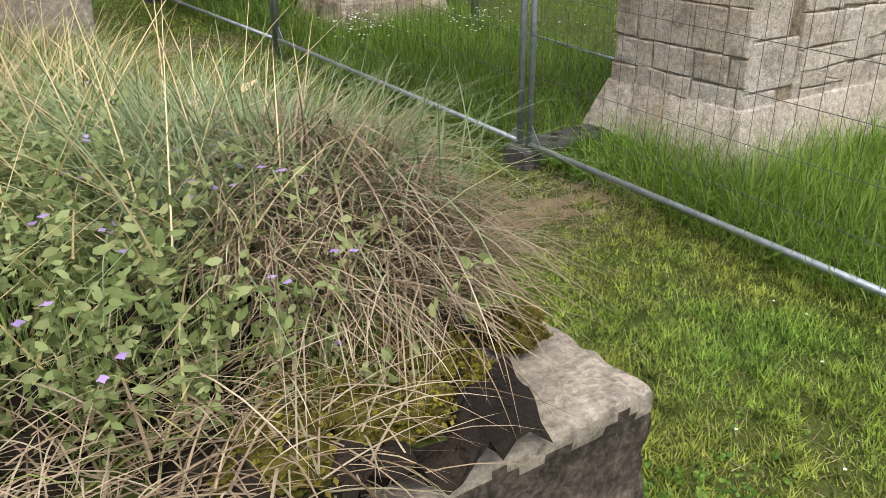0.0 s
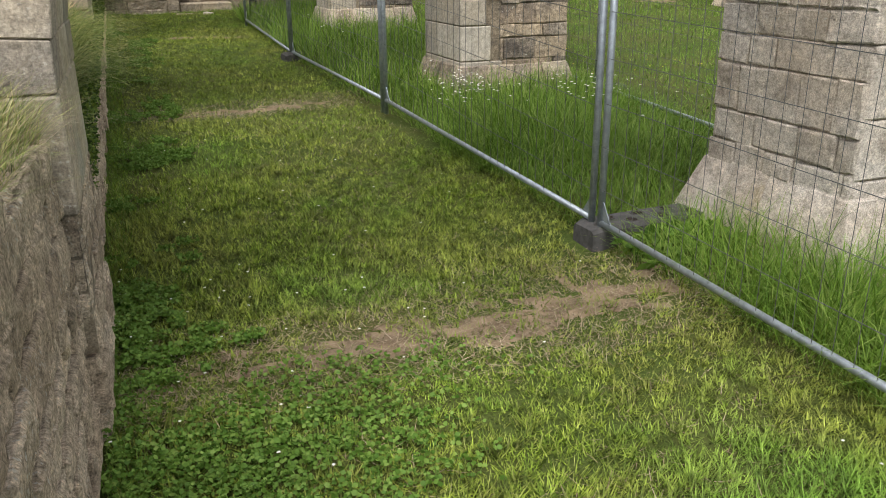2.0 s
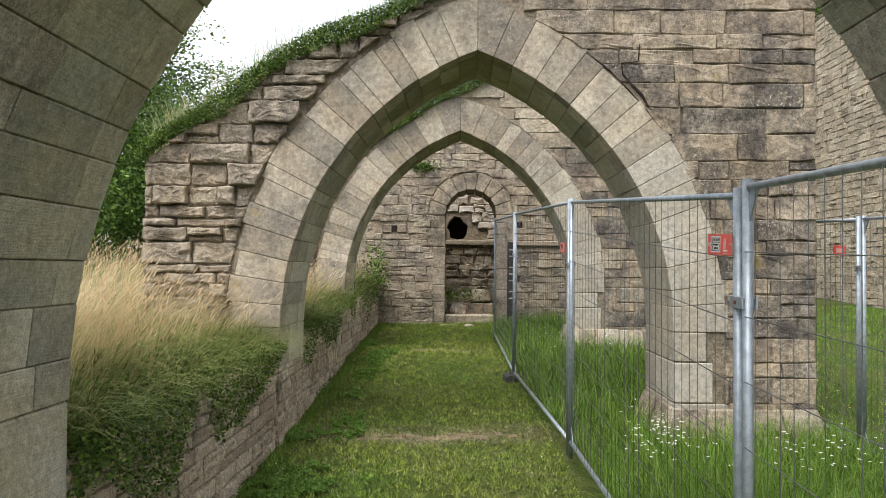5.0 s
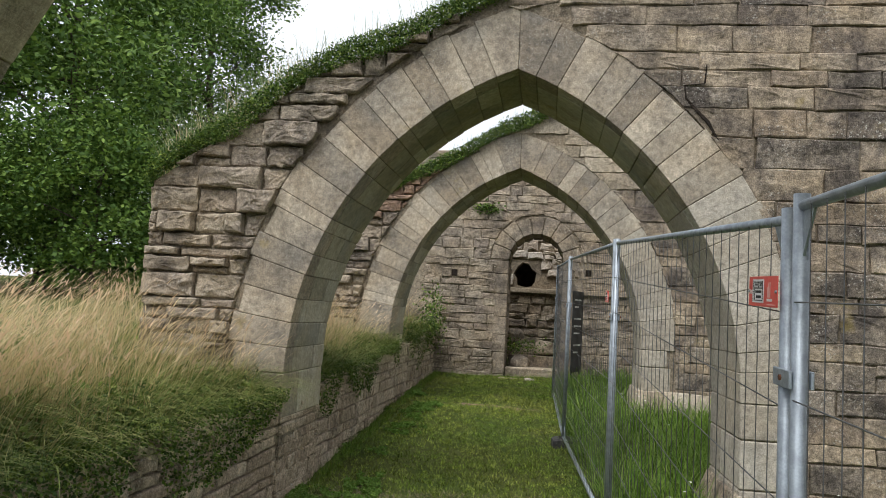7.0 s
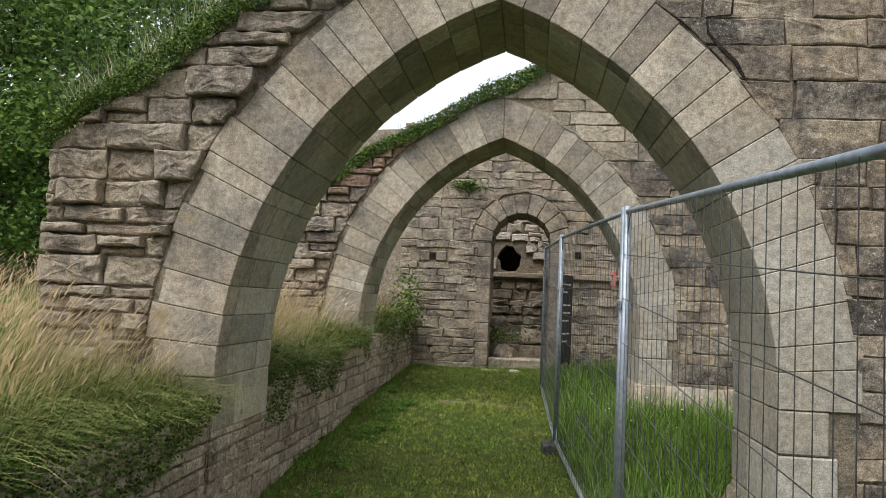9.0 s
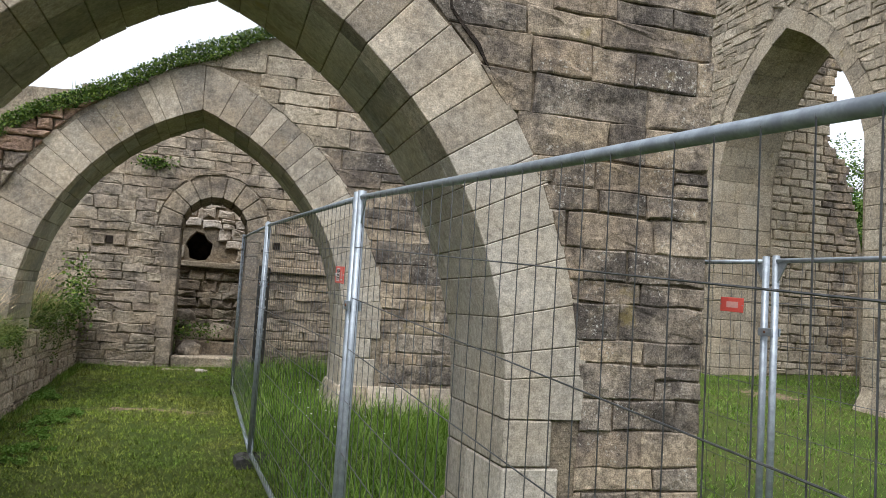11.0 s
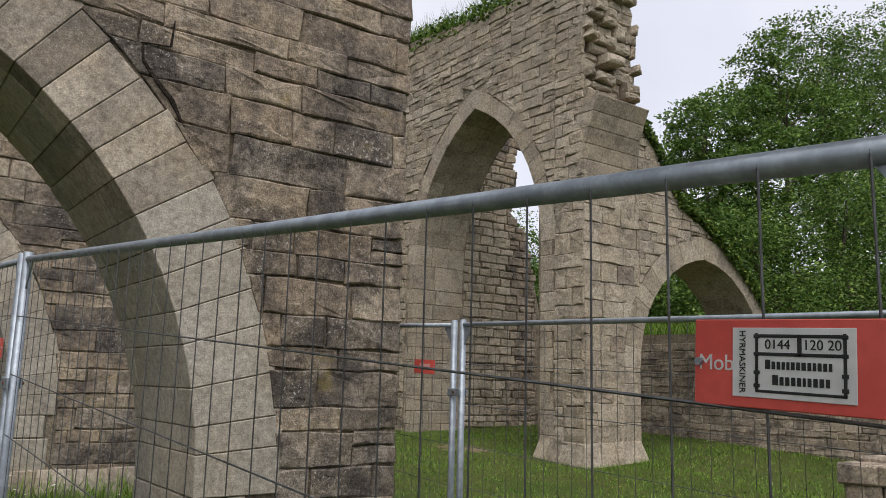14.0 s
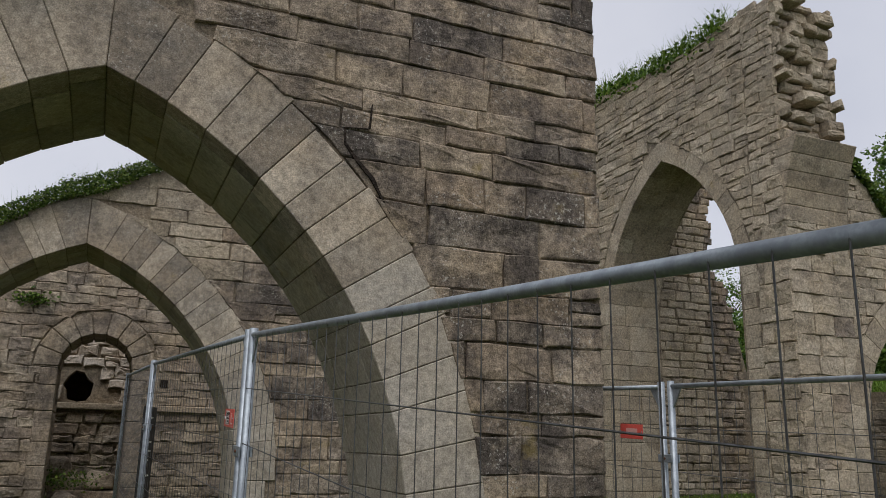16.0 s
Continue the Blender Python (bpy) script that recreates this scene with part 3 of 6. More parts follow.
# planted bank behind the low wall
bank = sheet("bank", np.linspace(-30, 0.38, 60), np.concatenate([np.linspace(0.62, 3, 30), np.linspace(3.2, 40, 110)]), bank_z, M_GROUND, "grassy earth bank behind the low wall")
bxs = np.linspace(-30, 0.38, 40)
v, f = [], []
for i, x in enumerate(bxs):
    v += [(x, 0.62, float(bank_z(x, 0.62))), (x, 0.61, -0.6)]
    if i:
        f.append((2 * i - 2, 2 * i, 2 * i + 1, 2 * i - 1))
mesh_ob("bank_face", v, f, M_SOIL_SHADE, bank)


def dirt_patch(cx, cy, rx, ry, n=150):
    """A worn strip of bare soil, with a ragged outline, lying just over the lawn."""
    v, f = [], []
    ringn = 12
    for k in range(ringn + 1):
        for i in range(n):
            a = 2 * math.pi * i / n
            e = 1 + 0.42 * noise.noise((math.cos(a) * 1.9 + cx, math.sin(a) * 1.9 + cy, 0.3)) + 0.4 * noise.noise((math.cos(a) * 8 + cx, math.sin(a) * 8, cy)) + 0.3 * noise.noise((math.cos(a) * 21 + cx, math.sin(a) * 21, cy))
            x, y = cx + rx * e * math.cos(a) * k / ringn, cy + ry * e * math.sin(a) * k / ringn
            v.append((x, y, float(ground_z(x, y)) + (0.007 - 0.011 * k / ringn if k < ringn else -0.02) + 0.014 * noise.noise((x * 7, y * 11, 0)) + 0.009 * noise.noise((x * 23, y * 29, 4))))
    for k in range(ringn):
        for i in range(n):
            j = (i + 1) % n
            f.append((k * n + i, k * n + j, (k + 1) * n + j, (k + 1) * n + i))
    return tagged(mesh_ob("bare_soil", v, f, M_DIRT, None, "", True), "worn strip of bare brown soil in the lawn", "soil patch", "", "structure")


DIRT = [(2.0, 3.36, 1.4, 0.20), (2.75, 3.38, 0.75, 0.26), (1.95, 8.35, 0.85, 0.18), (1.9, 12.9, 0.6, 0.13), (11.3, 15.0, 0.4, 0.7)]
for d in DIRT:
    dirt_patch(*d)

# ---- arch walls of the aisle ----
Z_UP = (0, 0, 1)


def arch_wall(name, label, y0, depth, arch, top, x0, x1, foot_l, foot_r, plinth=None, pier_mat=None, dark=None, rough_l=True, seed=1):
    rng.seed(seed)
    pl = Plane((0, y0, 0), (1, 0, 0), (0, -1, 0))
    lo = foot_l - 0.5
    out = arch.outline(0.012, 12, lo)
    outline = [(x0, lo)] + out + [(x1, lo)] + [(x1, top[-1][1])] + [p for p in top[::-1] if x0 < p[0] < x1] + [(x0, top[0][1])]
    wall = slab(name, pl, outline, depth, M_MORTAR, front=-0.012)
    tagged(wall, label, "", "", "structure")
    ring(wall, pl, arch, depth, M_ASHLAR, n=17, foot=foot_l, foot_r=foot_r, soffit=M_SOFFIT, jamb_mat=M_PALE if y0 < 4 else M_PALEJAMB, jamb_h=(0.17, 0.3) if y0 < 4 else (0.24, 0.42))
    xs, zs = [p[0] for p in top], [p[1] for p in top]

    def fit_in(polys, grow):
        kept = []
        for p in polys:
            cu = sum(q[0] for q in p) / len(p)
            k = float(np.interp(cu, xs, zs))
            sl = (float(np.interp(cu + 0.1, xs, zs)) - float(np.interp(cu - 0.1, xs, zs))) / 0.2
            p = clip(p, sl, -1, sl * cu - k)
            if len(p) > 2:
                p = arch.cut(p, grow)
            if len(p) > 2 and area(p) > 0.004:
                kept.append(p)
        return kept

    # rough broken coursing beyond the ring on the outer side
    if rough_l:
        polys = fit_in(courses(x0, arch.mid - 0.1, foot_l, max(zs), (0.075, 0.2), (0.15, 0.6)), arch.th + 0.01)
        for k in range(2):
            some = polys[k::2]
            lay(wall, pl, some, lambda p: M_REDSTONE if y0 > 12 and p[0][1] > 2.72 and p[0][0] > -0.15 else M_RUBBLE, limit=110, proud=(0.02, 0.065)[k], joint=0.010, bevel=0.012, rough=1.9, cut=rock_data)
    polys = fit_in(courses(arch.mid - 0.1, x1, foot_r, max(zs), (0.12, 0.25), (0.24, 0.78)), arch.th * 0.93)
    polys.sort(key=lambda p: p[0][1])
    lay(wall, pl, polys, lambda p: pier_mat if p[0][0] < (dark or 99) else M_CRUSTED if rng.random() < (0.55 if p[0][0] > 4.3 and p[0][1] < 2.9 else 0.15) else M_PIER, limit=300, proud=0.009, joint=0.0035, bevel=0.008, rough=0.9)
    return wall


ARCH0 = Arch(0.62, 4.02, 0.95, 3.37, 0.47)
ARCH1 = Arch(0.58, 3.97, 0.95, 3.375, 0.47)
ARCH2 = Arch(0.45, 3.80, 1.15, 3.50, 0.47)
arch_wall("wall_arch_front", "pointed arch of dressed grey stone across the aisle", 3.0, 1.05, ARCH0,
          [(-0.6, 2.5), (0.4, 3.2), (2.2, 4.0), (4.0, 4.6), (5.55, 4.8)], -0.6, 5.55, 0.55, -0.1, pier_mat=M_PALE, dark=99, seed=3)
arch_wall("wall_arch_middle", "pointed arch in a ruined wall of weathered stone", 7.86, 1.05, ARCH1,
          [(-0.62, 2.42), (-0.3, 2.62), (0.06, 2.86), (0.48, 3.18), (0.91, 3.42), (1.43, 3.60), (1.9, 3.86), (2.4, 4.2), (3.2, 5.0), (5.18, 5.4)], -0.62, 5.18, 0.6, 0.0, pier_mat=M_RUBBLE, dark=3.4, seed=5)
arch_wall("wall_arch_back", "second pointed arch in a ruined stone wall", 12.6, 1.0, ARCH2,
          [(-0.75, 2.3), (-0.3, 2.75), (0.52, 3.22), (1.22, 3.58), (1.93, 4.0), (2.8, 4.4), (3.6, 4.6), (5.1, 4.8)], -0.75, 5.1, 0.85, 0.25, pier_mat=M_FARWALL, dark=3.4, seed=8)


# an open crack where the middle wall has slipped over the arch, its shade painted as a dark strip
crack_v, crack_f = [], []
crack_pts = [(3.67, 3.43), (3.66, 3.28), (3.515, 3.265), (3.525, 3.17), (3.60, 3.08), (3.69, 2.99), (3.74, 2.90), (3.80, 2.80)]
for k, (x, z) in enumerate(crack_pts):
    w = (0.003, 0.007, 0.005, 0.006, 0.009, 0.011, 0.005, 0.002)[k]
    for y in (7.846, 7.88):
        crack_v += [(x - w, y, z - w * 0.5), (x + w, y, z + w * 0.5)]
    if k:
        o = 4 * (k - 1)
        crack_f += [(o, o + 1, o + 5, o + 4), (o + 2, o + 6, o + 7, o + 3), (o, o + 4, o + 6, o + 2), (o + 1, o + 3, o + 7, o + 5)]
mesh_ob("crack", crack_v, crack_f, M_SOIL_SHADE, bpy.data.objects["wall_arch_middle"], "dark strip painting the shade in the cracked masonry")


def pier_plinth(name, x0, x1, y0, y1, z0, z1, out, material, label):
    """The splayed foot of a pier, one ashlar course: a band with a sloping top."""
    base = new(name)
    base.location = (0, 0, 0)
    tagged(base, label, "plinth", "", "structure")
    for (a, b) in ((x0 - out, x1 + out),):
        n = 4
        for side in range(4):
            for k in range(n):
                s0, s1 = k / n, (k + 1) / n
                if side == 0:
                    c = [(a + (b - a) * s, y0 - o, z) for z, o in ((z0, out), (z1, 0.0)) for s in (s0, s1)]
                    c = [((p[0] - (x0 + x1) / 2) * (1 if p[2] == z0 else (x1 - x0) / (b - a)) + (x0 + x1) / 2, p[1], p[2]) for p in c]
                    inn = [(p[0], y0 + 0.1, p[2]) for p in c]
                elif side == 1:
                    c = [(x0 - o, y0 - out + (y1 - y0 + 2 * out) * s, z) for z, o in ((z0, out), (z1, 0.0)) for s in (s0, s1)]
                    c = [(p[0], (p[1] - (y0 + y1) / 2) * (1 if p[2] == z0 else (y1 - y0) / (y1 - y0 + 2 * out)) + (y0 + y1) / 2, p[2]) for p in c]
                    inn = [(x0 + 0.1, p[1], p[2]) for p in c]
                else:
                    continue
                # lower half upright, upper half splayed
                corners = [c[0], c[1], inn[0], inn[1], c[2], c[3], inn[2], inn[3]]
                j = lambda p: tuple(q + rng.uniform(-0.008, 0.008) for q in p)
                v, f = chamfered([j(p) for p in corners], 0.012)
                mesh_ob("plinth_stone", v, f, material, base)
    return base


pier_plinth("plinth_front", 4.0, 5.55, 2.98, 4.07, -0.2, 0.22, 0.14, M_PALE, "splayed pale stone plinth under the front pier")
pier_plinth("plinth_middle", 3.95, 5.18, 7.84, 8.93, -0.1, 0.30, 0.13, M_RUBBLE, "splayed stone plinth with lichen under the pier")
pier_plinth("plinth_back", 3.78, 5.1, 12.58, 13.62, 0.1, 0.62, 0.15, M_ASHLAR, "splayed stone plinth under the back pier")

# pitted facing of the front pier towards the aisle
rng.seed(12)
pl_p = Plane((4.014, 0, 0), (0, 1, 0), (-1, 0, 0))
lay(bpy.data.objects["wall_arch_front"], pl_p, courses(3.0, 4.05, 0.0, 1.22, (0.13, 0.27), (0.2, 0.5)), M_PALE, proud=0.014, joint=0.005, bevel=0.008, rough=0.55)

# rubble facing of the low wall under the jambs
rng.seed(14)
for wall_name, x, ya, yb, top_z in (("wall_arch_front", 0.592, 3.0, 4.05, 0.56), ("wall_arch_middle", 0.556, 7.86, 8.91, 0.61)):
    pl_f = Plane((x, 0, 0), (0, 1, 0), (1, 0, 0))
    lay(bpy.data.objects[wall_name], pl_f, courses(ya, yb, -0.42, top_z, (0.07, 0.16), (0.14, 0.48)), M_LOWWALL, proud=0.024, joint=0.005, bevel=0.010, rough=1.0, cut=rock_data)

# ---- low wall along the aisle ----
pl_low = Plane((0.55, 0, 0), (0, 1, 0), (1, 0, 0))
ys = np.linspace(0.6, 16.3, 60)
outline = [(0.6, -0.6)] + [(16.3, -0.2)] + [(float(y), float(bank_z(0.5, y)) - 0.02 - 0.1 * float(smooth_step(1.1, 0.7, y))) for y in ys[::-1]]
low = slab("wall_low", pl_low, outline, 0.32, M_MORTAR, front=-0.042)
tagged(low, "low rubble stone retaining wall along the aisle", "", "", "structure")
polys = []
for seg0, seg1 in ((0.6, 3.0), (4.05, 7.86), (8.91, 12.6), (13.6, 16.3), (3.0, 4.05), (7.86, 8.91), (12.6, 13.6)):
    for p in courses(seg0, seg1, float(np.interp(seg0, LEFT_Y, LEFT_Z)) - 0.08, 1.3, (0.07, 0.16), (0.14, 0.48)):
        cu = sum(q[0] for q in p) / len(p)
        k = float(bank_z(0.5, cu)) - 0.01 - 0.1 * float(smooth_step(1.1, 0.7, cu))
        p = clip(p, 0, -1, -k)
        if len(p) > 2 and area(p) > 0.003 and max(q[1] for q in p) > float(np.interp(cu, LEFT_Y, LEFT_Z)) - 0.05:
            polys.append(p)
lay(low, pl_low, polys, M_LOWWALL, limit=300, proud=0.02, joint=0.007, bevel=0.010, rough=1.0, back=-0.07, cut=rock_data)
# its broken end
pl_end = Plane((0, 0.65, 0), (1, 0, 0), (0, -1, 0))
polys = courses(-3.0, 0.55, -0.35, 0.86, (0.16, 0.3), (0.3, 0.6))
endw = slab("wall_low_end", pl_end, [(-3.0, -0.5), (0.54, -0.5), (0.54, 0.86), (-3.0, 0.86)], 0.2, M_MORTAR)
tagged(endw, "broken end of the low rubble wall", "", "", "structure")
lay(endw, pl_end, polys, M_LOWWALL, proud=0.02, joint=0.008, bevel=0.02, rough=1.5)

# ---- end wall with its round-headed door ----
pl_e = Plane((0, 16.3, 0), (1, 0, 0), (0, -1, 0))
DX0, DX1, DZ0, DZS, DZA = 1.84, 2.82, 0.38, 2.52, 3.02
dmid, dr = (DX0 + DX1) / 2, (DX1 - DX0) / 2


def round_curve(r, n=14):
    return [(dmid - r * math.cos(math.pi * i / n), DZS + r * math.sin(math.pi * i / n)) for i in range(n + 1)]


outline = [(-2.0, -0.2), (DX0 - 0.03, -0.2)] + round_curve(dr + 0.03) + [(DX1 + 0.03, -0.2), (5.2, -0.2), (5.2, 4.6), (-2.0, 4.3)]
endwall = slab("wall_end", pl_e, outline, 1.1, M_MORTAR, front=-0.014)
tagged(endwall, "end wall of coursed brown-grey stone", "", "", "structure")
rng.seed(21)
polys = []
for p in courses(0.3, 5.2, 0.1, 4.5, (0.11, 0.20), (0.22, 0.55)):
    cu, cz = sum(q[0] for q in p) / 4, sum(q[1] for q in p) / 4
    for s in (-1, 1):
        if cz < DZS:
            if (cu - dmid) * s > 0:
                p = clip(p, s, 0, s * (dmid + s * (dr + 0.22))) if p else p
        elif (cu - dmid) * s >= 0:
            dx, dz = cu - dmid, cz - DZS
            d = math.hypot(dx, dz) + 1e-6
            if d < (dr + 0.34) * 0.8:
                p = []
            elif p:
                p = clip(p, dx / d, dz / d, dx / d * dmid + dz / d * DZS + dr + 0.34)
    if len(p) > 2 and area(p) > 0.004:
        polys.append(p)
polys = [p for p in polys if not any(min(q[0] for q in p) < hx + 0.1 and max(q[0] for q in p) > hx - 0.1 and min(q[1] for q in p) < hz + 0.06 and max(q[1] for q in p) > hz - 0.06 for hx, hz in ((0.86, 2.25), (3.27, 2.34)))]
lay(endwall, pl_e, polys, M_RUBBLE, limit=300, proud=0.014, joint=0.004, bevel=0.009, rough=1.4)
# put-log holes: short stones left out around two small square sockets, their shade painted as dark blocks
for hx, hz in ((0.86, 2.25), (3.27, 2.34)):
    for a0, a1, b0, b1 in ((-0.24, -0.055, -0.09, 0.08), (0.055, 0.24, -0.09, 0.08)):
        v, f = stone_data(pl_e, [(hx + a0, hz + b0), (hx + a1, hz + b0), (hx + a1, hz + b1), (hx + a0, hz + b1)], rough=1.0)
        mesh_ob("stone", v, f, M_RUBBLE, endwall)
    v, f = box(hx - 0.05, hx + 0.05, 16.296, 16.315, hz - 0.055, hz + 0.055, 0.003)
    mesh_ob("putlog_hole", v, f, M_SOIL_SHADE, endwall, "dark block painting the shade of a square beam hole")
v, f = box(3.05, 5.0, 16.22, 16.34, 1.93, 2.02, 0.012, 0.006)
mesh_ob("ledge", v, f, M_RUBBLE, endwall)
# door surround
n = 9
for i in range(n):
    a0, a1 = math.pi * i / n + 0.012, math.pi * (i + 1) / n - 0.012
    ro = dr + 0.34 * rng.uniform(0.85, 1.05)
    corners = [pl_e.at(dmid - r * math.cos(a), DZS + r * math.sin(a), d) for d in (0.006, -1.08) for r in (dr, ro) for a in (a0, a1)]
    v, f = chamfered(corners, 0.008)
    mesh_ob("voussoir", v, f, M_RUBBLE, endwall)
for s in (-1, 1):
    z = DZ0 - 0.2
    while z < DZS - 0.02:
        h = min(rng.uniform(0.2, 0.42), DZS - z)
        w = rng.uniform(0.16, 0.3)
        corners = [pl_e.at(dmid + s * (dr + a), zz, d) for d in (0.006, -1.08) for zz in (z + 0.004, z + h - 0.004) for a in (0, w)]
        v, f = chamfered(corners, 0.008)
        mesh_ob("jamb_stone", v, f, M_RUBBLE, endwall)
        z += h
# steps and fallen stones in the doorway
steps = new("door_steps")
tagged(steps, "worn stone steps rising through the doorway", "steps", "", "structure")
for k, (sy, sz) in enumerate(((16.05, 0.42), (16.32, 0.58), (17.1, 0.78), (17.4, 0.98))):
    v, f = box(DX0 - (0.1 if k == 0 else -0.02), DX1 + (0.1 if k == 0 else -0.02), sy, sy + 0.7, sz - 0.3, sz, 0.02, 0.02)
    mesh_ob("step", v, f, M_RUBBLE, steps)
# room behind the door
pl_b = Plane((0, 19.2, 0), (1, 0, 0), (0, -1, 0))
back = slab("wall_behind_door", pl_b, [(0.6, 0), (2.06, 0), (2.06, 2.15), (1.9, 2.19), (1.87, 2.36), (1.81, 2.44), (1.88, 2.58), (1.99, 2.69), (2.13, 2.66), (2.2, 2.55), (2.3, 2.48), (2.27, 2.27), (2.2, 2.17), (2.062, 2.149), (2.061, 0), (5.0, 0), (5.0, 4.0), (0.6, 4.0)], 0.6, M_MORTAR)
tagged(back, "ruined inner wall of tan stone behind the doorway", "", "", "structure")
polys = []
for p in courses(0.7, 4.0, 0.5, 4.0, (0.12, 0.26), (0.2, 0.5)):
    if not (min(q[0] for q in p) < 2.28 and max(q[0] for q in p) > 1.86 and min(q[1] for q in p) < 2.62 and max(q[1] for q in p) > 2.16):
        polys.append(p)
lay(back, pl_b, polys, lambda p: M_PALE if p[0][1] > 2.0 else M_RUBBLE, proud=0.04, joint=0.008, bevel=0.02, rough=2.6)
# Added near-black box closes the hole and paints its shade.
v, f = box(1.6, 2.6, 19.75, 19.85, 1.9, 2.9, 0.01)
mesh_ob("niche_back", v, f, M_SOIL_SHADE, back, "near-black sheet painting the shade inside the opening")
v, f = box(1.7, 3.4, 19.08, 19.3, 2.02, 2.12, 0.01, 0.01)
mesh_ob("ledge", v, f, M_FARWALL, back)

# ---- far side of the nave ----
ARCH_B = Arch(13.6, 17.35, 4.0, 6.9, 0.38)
pl_x = Plane((11.8, 0, 0), (0, 1, 0), (-1, 0, 0))
top_b = [(12.5, 8.6), (13.0, 8.9), (14.4, 8.75), (16, 8.85), (18, 9.1), (22, 8.6), (27, 8.2)]
outline = [(12.6, 0.0)] + ARCH_B.outline(0.03, 12, 0.0) + [(27, 0.0), (27, 8.2)] + top_b[::-1][1:-1] + [(12.7, 8.4), (12.9, 7.6), (12.7, 6.9), (12.62, 6.2)]
nave = slab("wall_nave_far", pl_x, outline, 1.3, M_MORTAR)
tagged(nave, "tall ruined nave wall of pale tan coursed stone", "", "", "structure")
rng.seed(31)
ring(nave, pl_x, ARCH_B, 1.25, M_FARWALL, n=10, cuts=1, foot=0.4, wobble=0.1, jamb_h=(0.25, 0.4))
bx, bz = [p[0] for p in top_b], [p[1] for p in top_b]
polys = []
for p in courses(12.6, 13.25, 0.4, 5.0, (0.22, 0.36), (0.3, 0.65)) + courses(12.6, 13.25, 5.0, 9.2, (0.12, 0.22), (0.25, 0.62)) + courses(13.25, 24.0, 0.4, 9.2, (0.12, 0.22), (0.25, 0.62)):
    cu = sum(q[0] for q in p) / 4
    p = clip(p, 0, -1, -float(np.interp(cu, bx, bz)))
    if len(p) > 2:
        p = ARCH_B.cut(p, ARCH_B.th * 0.9)
    if len(p) > 2 and area(p) > 0.005:
        polys.append(p)
polys.sort(key=lambda p: abs(p[0][0] - 14.5) + 0.4 * abs(p[0][1] - 5))
lay(nave, pl_x, polys, M_FARWALL, limit=300, proud=0.018, joint=0.005, bevel=0.010, rough=1.5)
# ragged broken end of the tall wall, over the springing of a lost arch
pl_rag = Plane((0, 12.6, 0), (1, 0, 0), (0, -1, 0))
for p in courses(11.8, 13.1, 6.3, 8.85, (0.12, 0.24), (0.25, 0.5)):
    v, f = stone_data(pl_rag, p, proud=rng.uniform(-0.12, 0.22), joint=0.01, bevel=0.03, rough=2.5, back=-0.45)
    mesh_ob("stone", v, f, M_FARWALL, nave)
# springer stones of the lost arch
for k in range(5):
    z0, z1 = 5.0 + k * 0.26, 5.26 + k * 0.26
    e0, e1 = 0.02 + 0.013 * k * k, 0.02 + 0.013 * (k + 1) ** 2
    corners = [(x, y, z) for z, e in ((z0, e0), (z1, e1)) for y in (12.6 - e, 12.75) for x in (11.79, 13.08)]
    v, f = chamfered(corners, 0.012)
    mesh_ob("springer", v, f, M_FARWALL, nave)

ARCH_C = Arch(13.15, 16.85, 1.9, 3.94, 0.45)
pl_c = Plane((0, 12.6, 0), (1, 0, 0), (0, -1, 0))
top_c = [(11.8, 6.3), (13.1, 6.2), (13.6, 5.75), (14.0, 5.25), (14.3, 4.85), (15.0, 4.52), (15.6, 4.2), (16.4, 3.6), (17.0, 3.0), (17.4, 2.8)]
outline = [(11.82, 0.0)] + ARCH_C.outline(0.03, 10, 0.0) + [(17.4, 0.0)] + top_c[::-1]
wc = slab("wall_arch_far", pl_c, outline, 1.05, M_MORTAR)
tagged(wc, "ruined pointed arch on the far side of the nave", "", "", "structure")
ring(wc, pl_c, ARCH_C, 1.05, M_FARWALL, n=9, cuts=1, foot=0.4, wobble=0.08)
cxs, czs = [p[0] for p in top_c], [p[1] for p in top_c]
polys = []
for p in courses(11.8, 13.15, 0.4, 4.9, (0.22, 0.36), (0.4, 0.75)) + courses(11.8, 13.15, 4.9, 6.3, (0.13, 0.24), (0.25, 0.55)) + courses(13.15, 17.2, 0.4, 6.3, (0.13, 0.24), (0.25, 0.55)):
    cu = sum(q[0] for q in p) / 4
    sl = (float(np.interp(cu + 0.1, cxs, czs)) - float(np.interp(cu - 0.1, cxs, czs))) / 0.2
    p = clip(p, sl, -1, sl * cu - float(np.interp(cu, cxs, czs)))
    if len(p) > 2:
        p = ARCH_C.cut(p, ARCH_C.th * 0.92)
    if len(p) > 2 and area(p) > 0.005:
        polys.append(p)
lay(wc, pl_c, polys, lambda p: M_FARWALL if rng.random() < 0.9 else M_RUBBLE, limit=300, proud=0.016, joint=0.004, bevel=0.009, rough=1.3)
pier_plinth("plinth_far", 11.8, 13.12, 12.58, 13.6, 0.2, 0.72, 0.16, M_FARWALL, "splayed stone plinth under the far pier")

